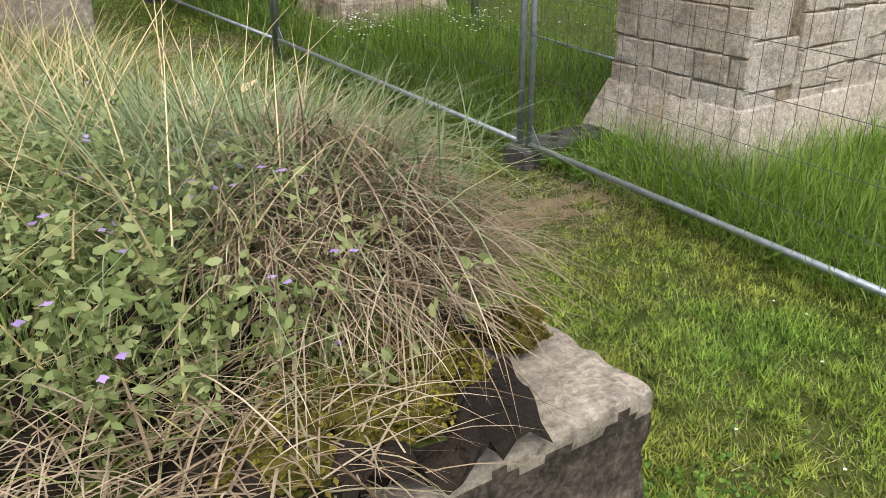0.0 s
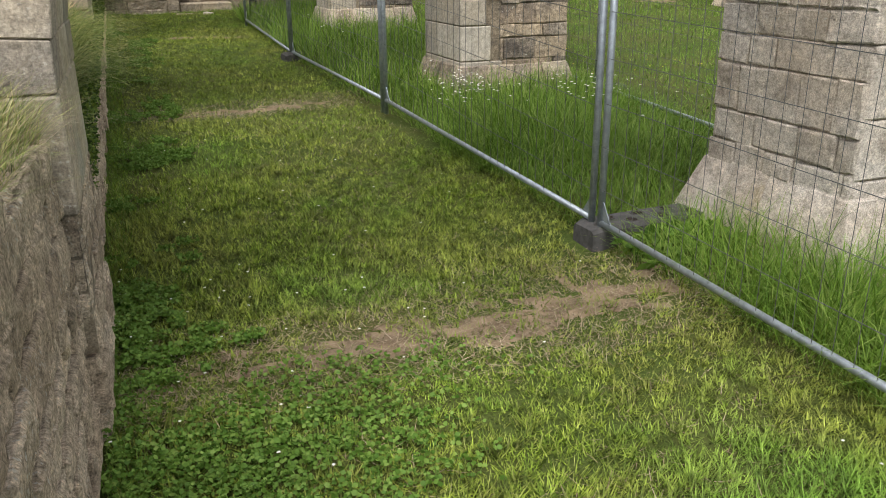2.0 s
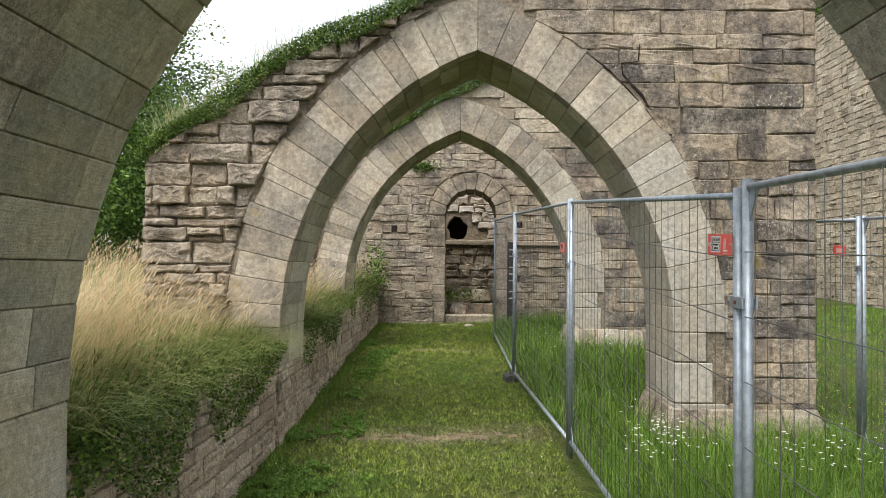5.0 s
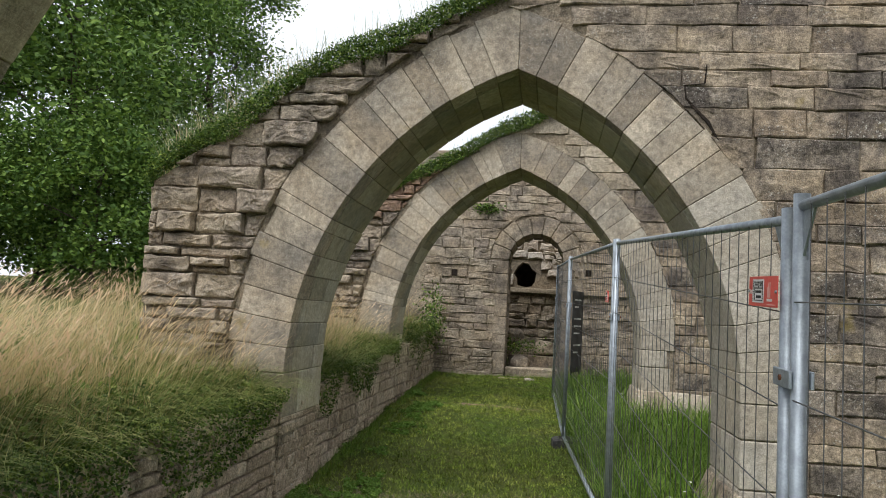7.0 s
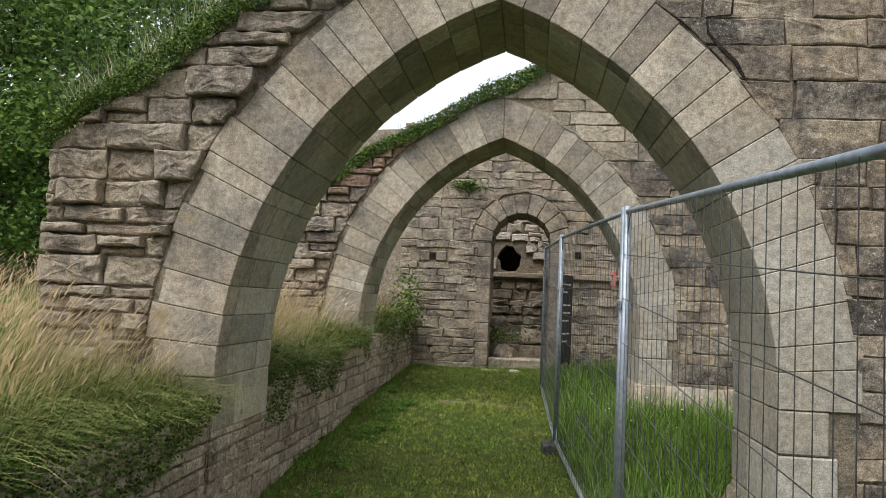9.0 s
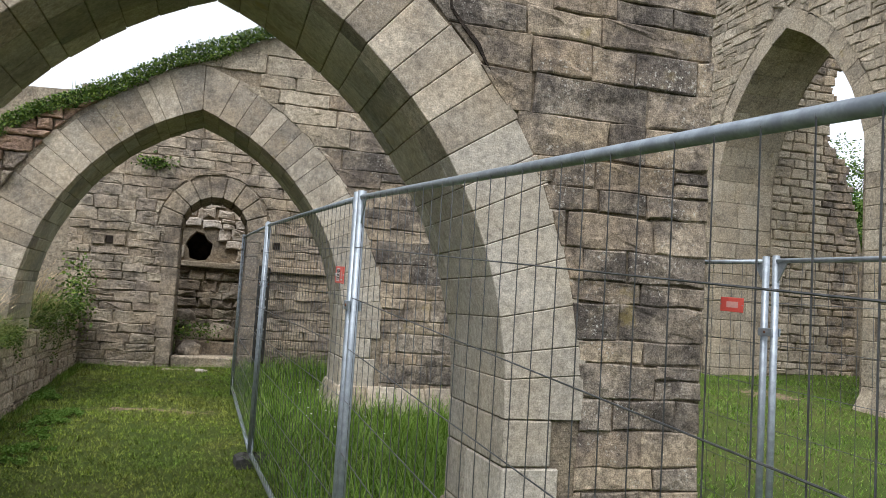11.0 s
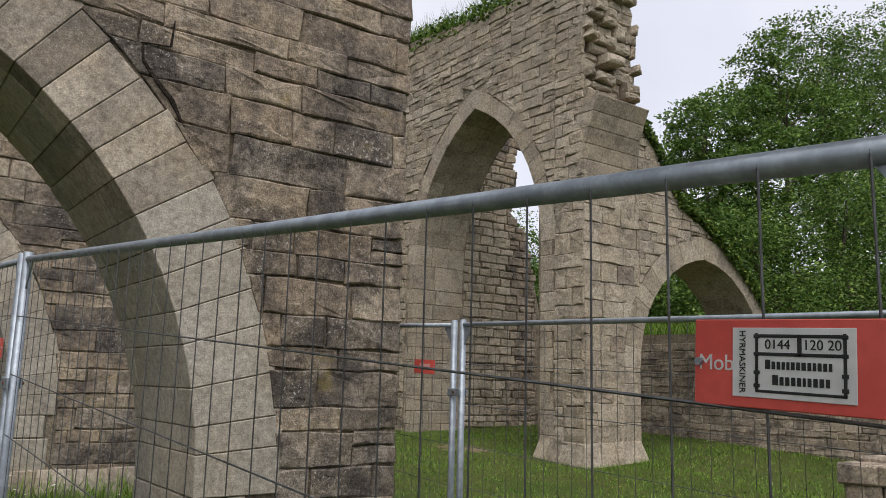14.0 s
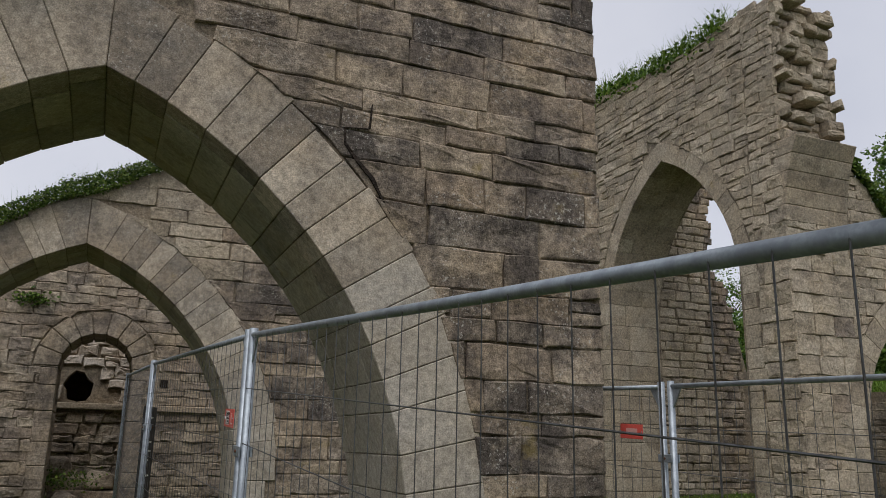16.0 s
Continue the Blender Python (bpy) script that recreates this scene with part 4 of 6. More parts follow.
# end of the far aisle, seen through the tall arch, broken off to one side
pl_i = Plane((0, 17.45, 0), (1, 0, 0), (0, -1, 0))
rag = [(15.6, 0.3), (15.6, 2.0), (15.45, 3.2), (15.2, 4.2), (14.9, 5.0), (14.45, 5.6), (14.65, 6.3), (14.5, 6.9), (14.9, 7.6)]
inner = slab("wall_far_aisle_end", pl_i, [(12.0, 0.3)] + rag + [(14.0, 8.2), (12.0, 8.4)], 0.9, M_MORTAR)
tagged(inner, "broken end wall of the far aisle", "", "", "structure")
rx, rz = [p[0] for p in rag], [p[1] for p in rag]
polys = []
for p in courses(12.2, 15.3, 0.5, 8.0, (0.13, 0.24), (0.25, 0.5)):
    cz = sum(q[1] for q in p) / 4
    p = clip(p, -1, 0, -float(np.interp(cz, rz, rx)) - rng.uniform(-0.05, 0.14))
    if len(p) > 2 and area(p) > 0.006:
        polys.append(p)
lay(inner, pl_i, polys, lambda p: M_PIER if p[0][0] > 14.3 else M_FARWALL, limit=300, proud=0.03, joint=0.01, bevel=0.02, rough=1.6)

# outer wall of the far aisle
pl_n = Plane((16.85, 0, 0), (0, 1, 0), (-1, 0, 0))
nw = slab("wall_outer_far", pl_n, [(2.0, 0.0), (30.0, 0.0), (30.0, 2.85), (17, 2.8), (12.5, 2.7), (8, 2.5), (2.0, 2.2)], 0.9, M_MORTAR)
tagged(nw, "long outer wall of coursed grey stone", "", "", "structure")
polys = courses(7.5, 18.0, 0.3, 2.55, (0.12, 0.2), (0.25, 0.6))
polys.sort(key=lambda p: abs(p[0][0] - 12.5))
lay(nw, pl_n, polys, M_RUBBLE, limit=300, proud=0.016, joint=0.004, bevel=0.009, rough=1.3)
# closing wall far down the nave, out of sight
pl_z = Plane((0, 26.5, 0), (1, 0, 0), (0, -1, 0))
tagged(slab("wall_nave_end", pl_z, [(4.0, 0.3), (12.0, 0.3), (12.0, 7.0), (4.0, 7.0)], 1.0, M_RUBBLE), "plain stone wall closing the nave", "", "", "structure")

# ---- site fence ----


def tube(a, b, r, n=10, bend=None):
    """Vertices and faces of a capped round bar from a to b."""
    a, b = Vector(a), Vector(b)
    d = (b - a).normalized()
    s = d.orthogonal().normalized()
    t = d.cross(s)
    v, f = [], []
    for p in (a, b):
        for i in range(n):
            w = 2 * math.pi * i / n
            v.append(p + (s * math.cos(w) + t * math.sin(w)) * r)
    for i in range(n):
        j = (i + 1) % n
        f.append((i, j, n + j, n + i))
    f += [tuple(range(n))[::-1], tuple(range(n, 2 * n))]
    return v, f


def fence_panel(a, b, group, h0=1.92, h1=1.92):
    """One mesh panel between two feet; a and b are the bottom rail's ends."""
    a, b = Vector(a), Vector(b)
    along = (b - a).normalized()
    flat = Vector((along.x, along.y, 0)).normalized()
    side = Vector((-flat.y, flat.x, 0))
    a, b = a + flat * 0.045, b - flat * 0.045
    up = Vector((0, 0, 1))
    root = new("mesh_fence")
    tagged(root, "galvanised steel mesh site fence panel standing in concrete feet", "fence", group)
    for p, h in ((a, h0), (b, h1)):
        mesh_ob("post", *tube(p - up * 0.13, p + up * (h + 0.03), 0.020, 12), M_STEEL, root, "", True)
    mesh_ob("top_rail", *tube(a + up * h0, b + up * h1, 0.0138, 12), M_STEEL, root, "", True)
    mesh_ob("bottom_rail", *tube(a, b, 0.018, 12), M_STEEL, root, "", True)
    # corner plates
    for p, s, h in ((a, 1, h0), (b, -1, h1)):
        for z, k in ((0.0, 1), (h, -1)):
            q = [p + up * z, p + up * z + flat * s * 0.11, p + up * (z + k * 0.15)]
            v = [c + side * o for o in (-0.003, 0.003) for c in q]
            mesh_ob("gusset", v, [(0, 1, 2), (5, 4, 3), (0, 3, 4, 1), (1, 4, 5, 2), (2, 5, 3, 0)], M_STEEL, root)
    n = int((b - a).length / 0.102)
    me = None
    for i in range(1, n):
        p = a + (b - a) * (i / n)
        wire = mesh_ob("wire", *tube((0, 0, 0.0), (0, 0, 1.0), 0.0015, 5), M_WIRE, root) if me is None else new("wire", me)
        wire.parent = root
        wire.location = p + side * 0.012
        wire.scale = (1, 1, h0 + (h1 - h0) * i / n)
        me = wire.data
    for k in range(1, 8):
        v1, f1 = tube(a + up * (h0 - 0.235 * k) + side * 0.016, b + up * (h1 - 0.235 * k) + side * 0.016, 0.002, 5)
        mesh_ob("cross_wire", v1, f1, M_WIRE, root)
    return root


def coupler(p, along, panel):
    """The clamp that joins two posts."""
    p, along = Vector(p), Vector(along).normalized()
    side = Vector((-along.y, along.x, 0))
    root = new("clamp")
    root.location = p
    root.parent = panel
    tagged(root, "steel clamp with a rusty bolt")
    for s in (-1, 1):
        c = [along * x + side * (y + 0.026 * s) + Vector((0, 0, z)) for z in (-0.022, 0.022) for y in (-0.004, 0.004) for x in (-0.06, 0.06)]
        mesh_ob("jaw", *chamfered(c, 0.002), M_STEEL, root)
    mesh_ob("bolt", *tube(-side * 0.045, side * 0.035, 0.007, 8), M_RUST, root, "rusty bolt")
    return root


def fence_foot(x, y, z, length, turn, off):
    """A cast block foot with a row of sockets."""
    root = new("ballast_block")
    root.matrix_world = pose(x, y, z, 0, 0, turn)
    tagged(root, "dark cast block foot with round sockets under the fence", "fence foot", "fence feet")
    x0, x1, w, h = off, off + length, 0.115, 0.135
    bm = bmesh.new()
    prof = [(-w, 0), (w, 0), (w, h - 0.02), (w - 0.02, h), (-w + 0.02, h), (-w, h - 0.02)]
    rings = []
    for xx, k in ((x0, 0.86), (x0 + 0.05, 1.0), (x1 - 0.05, 1.0), (x1, 0.86)):
        rings.append([bm.verts.new((xx, p[0] * k, p[1] * (k if p[1] > 0.01 else 1))) for p in prof])
    for r0, r1 in zip(rings, rings[1:]):
        for i in range(6):
            bm.faces.new((r0[i], r0[(i + 1) % 6], r1[(i + 1) % 6], r1[i]))
    bm.faces.new(rings[0][::-1])
    bm.faces.new(rings[-1])
    bmesh.ops.recalc_face_normals(bm, faces=bm.faces)
    part("block", bm, M_CONCRETE, root)
    for i in range(7):
        xx = x0 + 0.09 + i * (length - 0.18) / 6
        yy = 0.045 * (1 if i % 2 else -1)
        # Solid dark disc on the block's top paints the hole's shade.
        v, f = tube((xx, yy, h - 0.004), (xx, yy, h + 0.0025), 0.034, 14)
        mesh_ob("socket", v, f, M_SOIL_SHADE, root, "dark disc painting the shade inside a round hole")
        n = 16
        v = [(xx + r * math.cos(2 * math.pi * k / n), yy + r * math.sin(2 * math.pi * k / n), zz) for r, zz in ((0.034, h + 0.003), (0.043, h + 0.005), (0.047, h - 0.002)) for k in range(n)]
        f = [(o + k, o + (k + 1) % n, o + n + (k + 1) % n, o + n + k) for o in (0, n) for k in range(n)]
        mesh_ob("socket_rim", v, f, M_CONCRETE, root)
    return root


P = [(3.24, 0.47, -0.17), (3.18, 3.93, -0.06), (3.03, 7.46, 0.095), (2.80, 10.71, 0.225), (2.70, 14.0, 0.42)]
panels = [fence_panel(P[k], P[k + 1], "fence along the path", *((1.84, 1.84), (1.817, 1.925), (1.93, 1.92), (1.92, 1.85))[k]) for k in range(4)]
Q = [(5.42, 7.58, 0.06), (5.26, 4.1, -0.05), (5.55, 11.05, 0.2)]
q_panel = fence_panel(Q[0], Q[1], "fence in the nave", 1.85, 1.85)
fence_panel(Q[0], Q[2], "fence in the nave", 1.85, 1.85)
for p, panel in zip(P[1:4], panels[1:]):
    coupler((p[0], p[1], p[2] + 1.42), (-0.04, 1, 0.04), panel)
coupler((Q[0][0], Q[0][1], Q[0][2] + 1.45), (0.0, 1, 0), q_panel)
fence_foot(3.18, 3.95, -0.215, 0.80, 3, -0.07)
fence_foot(2.80, 10.71, 0.08, 0.30, 6, -0.12)
fence_foot(5.42, 7.58, -0.06, 0.5, 4, -0.2)
fence_foot(3.24, 0.47, -0.31, 0.7, 6, -0.12)


def lettering(text, size, material, parent, m, name="lettering"):
    cu = bpy.data.curves.new(name, "FONT")
    cu.body, cu.size, cu.extrude = text, size, 0.0003
    cu.align_x, cu.align_y = "CENTER", "CENTER"
    tmp = new(name, cu)
    bpy.context.view_layer.update()
    me = bpy.data.meshes.new_from_object(tmp.evaluated_get(bpy.context.evaluated_depsgraph_get()))
    bpy.data.objects.remove(tmp)
    me.materials.clear()
    me.materials.append(material)
    ob = new(name, me)
    ob.parent = parent
    ob.matrix_local = m
    return ob


def flat_box(x0, x1, y0, y1, z0, z1):
    return box(x0, x1, y0, y1, z0, z1, 0.0004)


def fence_sign(m, detailed, w=0.285, h=0.082):
    """A red plate wired to the mesh, printed side along local +z, reading along +x."""
    root = new("sign")
    root.matrix_world = m
    tagged(root, "red plastic sign plate wired to the fence mesh", "sign", "red fence signs")
    mesh_ob("plate", *box(-w / 2, w / 2, -h / 2, h / 2, -0.002, 0.001, 0.001), M_RED, root)
    if detailed:
        mesh_ob("label", *flat_box(-w / 2 + 0.043, w / 2 - 0.125, -0.031, 0.033, 0.001, 0.0022), M_WHITE, root, "white printed label")
        cx = -w / 2 + 0.043 + 0.065
        z0, z1 = 0.0022, 0.0029
        # drawn clamp frame round the words
        for a in ((-0.041, -0.038, -0.024, 0.028), (0.041, 0.044, -0.026, 0.028), (-0.041, 0.044, 0.024, 0.027), (-0.041, 0.044, 0.0075, 0.0105), (0.000, 0.004, 0.0075, 0.027), (-0.041, 0.044, -0.026, -0.0235)):
            mesh_ob("printed_bar", *flat_box(cx + a[0], cx + a[1], a[2], a[3], z0, z1), M_BLACK, root)
        for bx in (-0.0395, 0.0425):
            for by in (-0.02, -0.008, 0.009, 0.025):
                mesh_ob("printed_knob", *flat_box(cx + bx - 0.003, cx + bx + 0.003, by - 0.0018, by + 0.0018, z0, z1 + 0.0003), M_BLACK, root)
        lettering("0144", 0.0125, M_BLACK, root, pose(cx - 0.019, 0.0175, 0.0026))
        lettering("120 20", 0.0125, M_BLACK, root, pose(cx + 0.0225, 0.0175, 0.0026))
        lettering("HYRMASKINER", 0.0088, M_BLACK, root, pose(cx - 0.0545, 0.0015, 0.0026, 0, 0, -90))
        x = cx - 0.031
        for k, ww in enumerate((0.005, 0.0035, 0.0035, 0.003, 0.003, 0.0035, 0.0035, 0.004, 0.0035, 0.003, 0.0035, 0.0035, 0.003)):
            mesh_ob("printed_mark", *flat_box(x, x + ww, -0.0045, 0.0025 if k else 0.004, z0, z1), M_BLACK, root)
            x += ww + 0.0014
        x = cx - 0.024
        for k, ww in enumerate((0.0055, 0.0038, 0.004, 0.004, 0.0036, 0.0028, 0.0035, 0.004, 0.004, 0.0035)):
            mesh_ob("printed_mark", *flat_box(x, x + ww, -0.0185, -0.0110 if k else -0.0095, z0, z1), M_BLACK, root)
            x += ww + 0.0016
        # large print that the label half covers
        lettering("Mob", 0.0215, M_WHITE, root, pose(-w / 2 + 0.0245, -0.001, 0.0014))
        for a, b0, b1 in ((0.072, -0.016, 0.012), (0.082, -0.016, 0.024), (0.094, -0.016, 0.024)):
            mesh_ob("printed_bar", *flat_box(a - 0.02, a - 0.013, b0, b1, 0.001, 0.0018), M_PALERED, root)
        x = 0.05
        for k in range(5):
            mesh_ob("printed_stroke", *flat_box(x, x + 0.0075, -0.026, -0.019, 0.001, 0.0018), M_WHITE, root)
            x += 0.0105
        mesh_ob("printed_bar", *flat_box(0.05, 0.13, -0.036, -0.033, 0.001, 0.0016), M_PALERED, root)
    else:
        mesh_ob("label", *flat_box(-0.05, 0.06, -0.018, 0.018, 0.001, 0.002), M_PALERED, root, "faded printed field")
    for s in (-1, 1):
        mesh_ob("rivet", *tube((s * (w / 2 - 0.006), 0, 0.0), (s * (w / 2 - 0.006), 0, 0.005), 0.004, 8), M_STEEL, root)
    return root


fence_sign(Matrix.Translation((3.150, 4.112, 1.578)) @ Matrix(((0, 0, -1, 0), (-1, 0, 0, 0), (0, 1, 0, 0), (0, 0, 0, 1))) @ pose(0, 0, 0, 0, 0, -2.5), True)
fence_sign(Matrix.Translation((2.99, 7.66, 1.66)) @ Matrix(((0, 0, -1, 0), (-1, 0, 0, 0), (0, 1, 0, 0), (0, 0, 0, 1))) @ pose(0, 0, 0, 0, 0, -2.5), True, 0.27)
fence_sign(Matrix.Translation((5.38, 7.87, 1.66)) @ Matrix(((0, 0, -1, 0), (-1, 0, 0, 0), (0, 1, 0, 0), (0, 0, 0, 1))) @ pose(0, 0, 0, 0, 0, -2.5), False, 0.22, 0.085)

# dark information board by the end wall
board = new("information_board")
board.matrix_world = pose(3.08, 15.6, 0.40, 0, 0, 68)
tagged(board, "tall narrow black board with white print by the wall", "board")
mesh_ob("panel", *box(-0.24, 0.24, -0.012, 0.012, 0.22, 1.58, 0.004), M_BLACK, board)
for s in (-1, 1):
    mesh_ob("leg", *box(s * 0.2 - 0.018, s * 0.2 + 0.018, -0.015, 0.015, -0.06, 0.24, 0.004), M_BLACK, board)
for k, (w0, z0) in enumerate(((0.16, 1.42), (0.10, 1.30), (0.17, 1.10), (0.17, 0.98), (0.14, 0.86), (0.17, 0.66), (0.12, 0.54))):
    for sgn in (-1, 1):
        mesh_ob("printed_bar", *flat_box(-0.2, -0.2 + 2 * w0, sgn * 0.0125 - 0.0008, sgn * 0.0125 + 0.0008, z0, z0 + 0.025), M_WHITE, board)

# ---- loose stones ----


def boulder(name, x, y, z, sx, sy, sz, material, label, seed=0):
    bm = bmesh.new()
    bmesh.ops.create_icosphere(bm, subdivisions=3, radius=1)
    for v in bm.verts:
        p = v.co.copy()
        k = 1 + 0.35 * noise.noise(p * 1.4 + Vector((seed, 0, 0))) + 0.10 * noise.noise(p * 4.0 + Vector((0, seed, 0)))
        q = Vector([math.copysign(abs(c) ** 0.7, c) for c in p]) * k
        v.co = Vector((x + q.x * sx, y + q.y * sy, z + q.z * sz))
    return tagged(part(name, bm, material, None, "", True), label, "stone", "fallen stones")


boulder("fallen_stone", 4.70, 7.55, 0.04, 0.14, 0.12, 0.09, M_RUBBLE, "fallen grey stone lying in the grass", 2)
boulder("fallen_stone", 2.1, 16.7, 0.66, 0.16, 0.14, 0.13, M_RUBBLE, "fallen stone with moss on the door step", 4)
boulder("fallen_stone", 2.55, 17.3, 0.92, 0.22, 0.18, 0.14, M_FARWALL, "tan fallen stone on the steps", 6)
boulder("fallen_stone", 1.95, 17.5, 1.1, 0.18, 0.16, 0.16, M_RUBBLE, "fallen stone with moss on the steps", 8)
boulder("fallen_stone", 2.3, 15.9, 0.40, 0.10, 0.07, 0.05, M_PALE, "pale fallen stone in the grass by the step", 9)



def worn_block(name, x0, x1, y0, y1, z0, z1, material, label, seed=0, amp=0.012):
    bm = bmesh.new()
    bmesh.ops.create_cube(bm, size=2)
    bmesh.ops.subdivide_edges(bm, edges=bm.edges[:], cuts=22, use_grid_fill=True)
    for v in bm.verts:
        q = v.co.copy()
        corner = sum(1 for c in q if abs(c) > 0.93)
        q *= 1 - 0.012 * max(0, corner - 1)
        p = Vector(((x0 + x1) / 2 + q.x * (x1 - x0) / 2, (y0 + y1) / 2 + q.y * (y1 - y0) / 2, (z0 + z1) / 2 + q.z * (z1 - z0) / 2))
        k = Vector((seed, 0, 0))
        d = amp * (noise.noise(p * 9 + k) + 0.6 * noise.noise(p * 26 + k) + 0.4 * noise.noise(p * 60 + k))
        v.co = p + q.normalized() * d
    return tagged(part(name, bm, material, None, "", True), label, "stone")


cap = worn_block("cap_stone", 0.29, 0.592, 0.598, 0.76, 0.80, 0.99, M_DARKCAP, "cap stone with dark sides and white lichen on its top", 3)
# Faces above a ragged height get the pale material, sides the dark one.
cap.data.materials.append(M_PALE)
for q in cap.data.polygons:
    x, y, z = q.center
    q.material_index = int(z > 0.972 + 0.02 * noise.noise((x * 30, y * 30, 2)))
bm = bmesh.new()
bmesh.ops.create_grid(bm, x_segments=26, y_segments=20, size=1)
for v in bm.verts:
    x, y = v.co.x * 0.19 + 0.36, v.co.y * 0.09 + 0.83
    e = max(abs(v.co.x), abs(v.co.y))
    v.co = Vector((x + 0.02 * noise.noise((x * 12, y * 12, 1)), y + 0.02 * noise.noise((x * 12, y * 12, 5)), 0.96 + 0.07 * (1 - e ** 3) + 0.03 * noise.noise((x * 22, y * 22, 0)) + 0.02 * noise.noise((x * 60, y * 60, 3)) - 0.06 * (e > 0.95)))
tagged(part("soil_clod", bm, M_SOIL_SHADE, None, "", True), "dark bare soil under the dry tuft", "soil")


# ruined pier stump in the nave
stump = new("pier_stump")
tagged(stump, "low ruined pier stump of dark stone blocks on the lawn", "ruin")
for z0, z1, grow in ((0.1, 0.36, 0.12), (0.36, 0.62, 0.0), (0.62, 0.93, 0.05)):
    for i in range(3):
        for j in range(3):
            x, y = 11.25 - grow + i * (1.3 + 2 * grow) / 3, 7.1 - grow + j * (1.2 + 2 * grow) / 3
            v, f = box(x + 0.004, x + (1.3 + 2 * grow) / 3, y + 0.004, y + (1.2 + 2 * grow) / 3, z0, z1 - (0.1 * rng.random() if z0 > 0.6 else 0), 0.02, 0.012)
            mesh_ob("block", v, f, M_PIER, stump)

# ---- plants ----


def blades(P, H, W, az, lean, droop=0.0, segs=2):
    """Narrow tapering blades: P feet, H lengths, W widths, az directions of lean (radians), lean and droop as shares of the length."""
    P, n = np.asarray(P, float), len(P)
    W = np.broadcast_to(W, (n,))
    dx, dy = np.cos(az), np.sin(az)
    sx, sy = -dy, dx
    rows = []
    for k in range(segs + 1):
        t = k / segs
        out = H * (lean * t + droop * t * t)
        up = H * (t * np.sqrt(np.maximum(0.05, 1 - np.minimum(0.95, lean) ** 2)) - droop * 0.75 * t * t * t)
        c = P + np.stack([dx * out, dy * out, up], 1)
        w = W * (1 - t) ** 0.6 * 0.5
        if k < segs:
            rows += [c + np.stack([sx * w, sy * w, 0 * w], 1), c - np.stack([sx * w, sy * w, 0 * w], 1)]
        else:
            rows.append(c)
    m = len(rows)
    V = np.stack(rows, 1).reshape(-1, 3)
    tri = []
    for k in range(segs - 1):
        a = 2 * k
        tri += [(a, a + 1, a + 3), (a, a + 3, a + 2)]
    a = 2 * (segs - 1)
    tri.append((a, a + 1, a + 2))
    F = (np.arange(n)[:, None, None] * m + np.array(tri)[None]).reshape(-1, 3)
    return V, F


def leaves(P, size, flat=0.5, ratio=0.6, oval=False):
    """Diamond leaves with random turns; flat: how far they lie level."""
    P = np.asarray(P, float)
    n = len(P)
    d = nrng.normal(size=(n, 3))
    d[:, 2] *= 1 - flat
    d /= np.linalg.norm(d, axis=1, keepdims=True) + 1e-9
    r = nrng.normal(size=(n, 3))
    s = np.cross(d, r)
    s /= np.linalg.norm(s, axis=1, keepdims=True) + 1e-9
    size = np.broadcast_to(size, (n,))[:, None] * nrng.uniform(0.6, 1.3, (n, 1))
    nrm = np.cross(d, s)
    if oval:
        w = size * ratio * 0.5
        V = np.stack([P, P + d * size * 0.28 + s * w * 0.85 + nrm * size * 0.07, P + d * size * 0.66 + s * w * 0.8 + nrm * size * 0.09, P + d * size - nrm * size * 0.06, P + d * size * 0.66 - s * w * 0.8 + nrm * size * 0.09, P + d * size * 0.28 - s * w * 0.85 + nrm * size * 0.07], 1).reshape(-1, 3)
        F = (np.arange(n)[:, None, None] * 6 + np.array([(0, 1, 5), (1, 2, 4), (1, 4, 5), (2, 3, 4)])[None]).reshape(-1, 3)
        return V, F
    V = np.stack([P, P + d * size * 0.5 + s * size * ratio * 0.5 + nrm * size * 0.08, P + d * size, P + d * size * 0.5 - s * size * ratio * 0.5 + nrm * size * 0.08], 1).reshape(-1, 3)
    F = (np.arange(n)[:, None, None] * 4 + np.array([(0, 1, 2), (0, 2, 3)])[None]).reshape(-1, 3)
    return V, F


def join(*parts):
    V, F, o = [], [], 0
    for v, f in parts:
        V.append(v)
        F.append(f + o)
        o += len(v)
    return np.concatenate(V), np.concatenate(F)


def scatter(n, x0, x1, y0, y1, zf, keep=None):
    x, y = nrng.uniform(x0, x1, n), nrng.uniform(y0, y1, n)
    if keep is not None:
        k = keep(x, y)
        x, y = x[k], y[k]
    return np.stack([x, y, zf(x, y)], 1)


LATTICE = np.random.default_rng(5).random((256, 256))


def n2(x, y, s, seed=0.0):
    """Smooth noise in the plane, 0 to 1; s sets how fine."""
    x, y = np.asarray(x, float) * s / 2.6 + 31.7 + 7.3 * seed, np.asarray(y, float) * s / 2.6 + 57.1 - 3.1 * seed
    i, j = np.floor(x).astype(int), np.floor(y).astype(int)
    u, v = x - i, y - j
    u, v = u * u * (3 - 2 * u), v * v * (3 - 2 * v)
    g = lambda a, c: LATTICE[a % 256, c % 256]
    k = (g(i, j) * (1 - u) + g(i + 1, j) * u) * (1 - v) + (g(i, j + 1) * (1 - u) + g(i + 1, j + 1) * u) * v
    return np.clip(0.5 + (k - 0.5) * 1.25, 0, 1)


def on_dirt(x, y):
    d = np.full(x.shape, 9.0)
    for cx, cy, rx, ry in DIRT:
        d = np.minimum(d, ((x - cx) / rx) ** 2 + ((y - cy) / ry) ** 2)
    return d


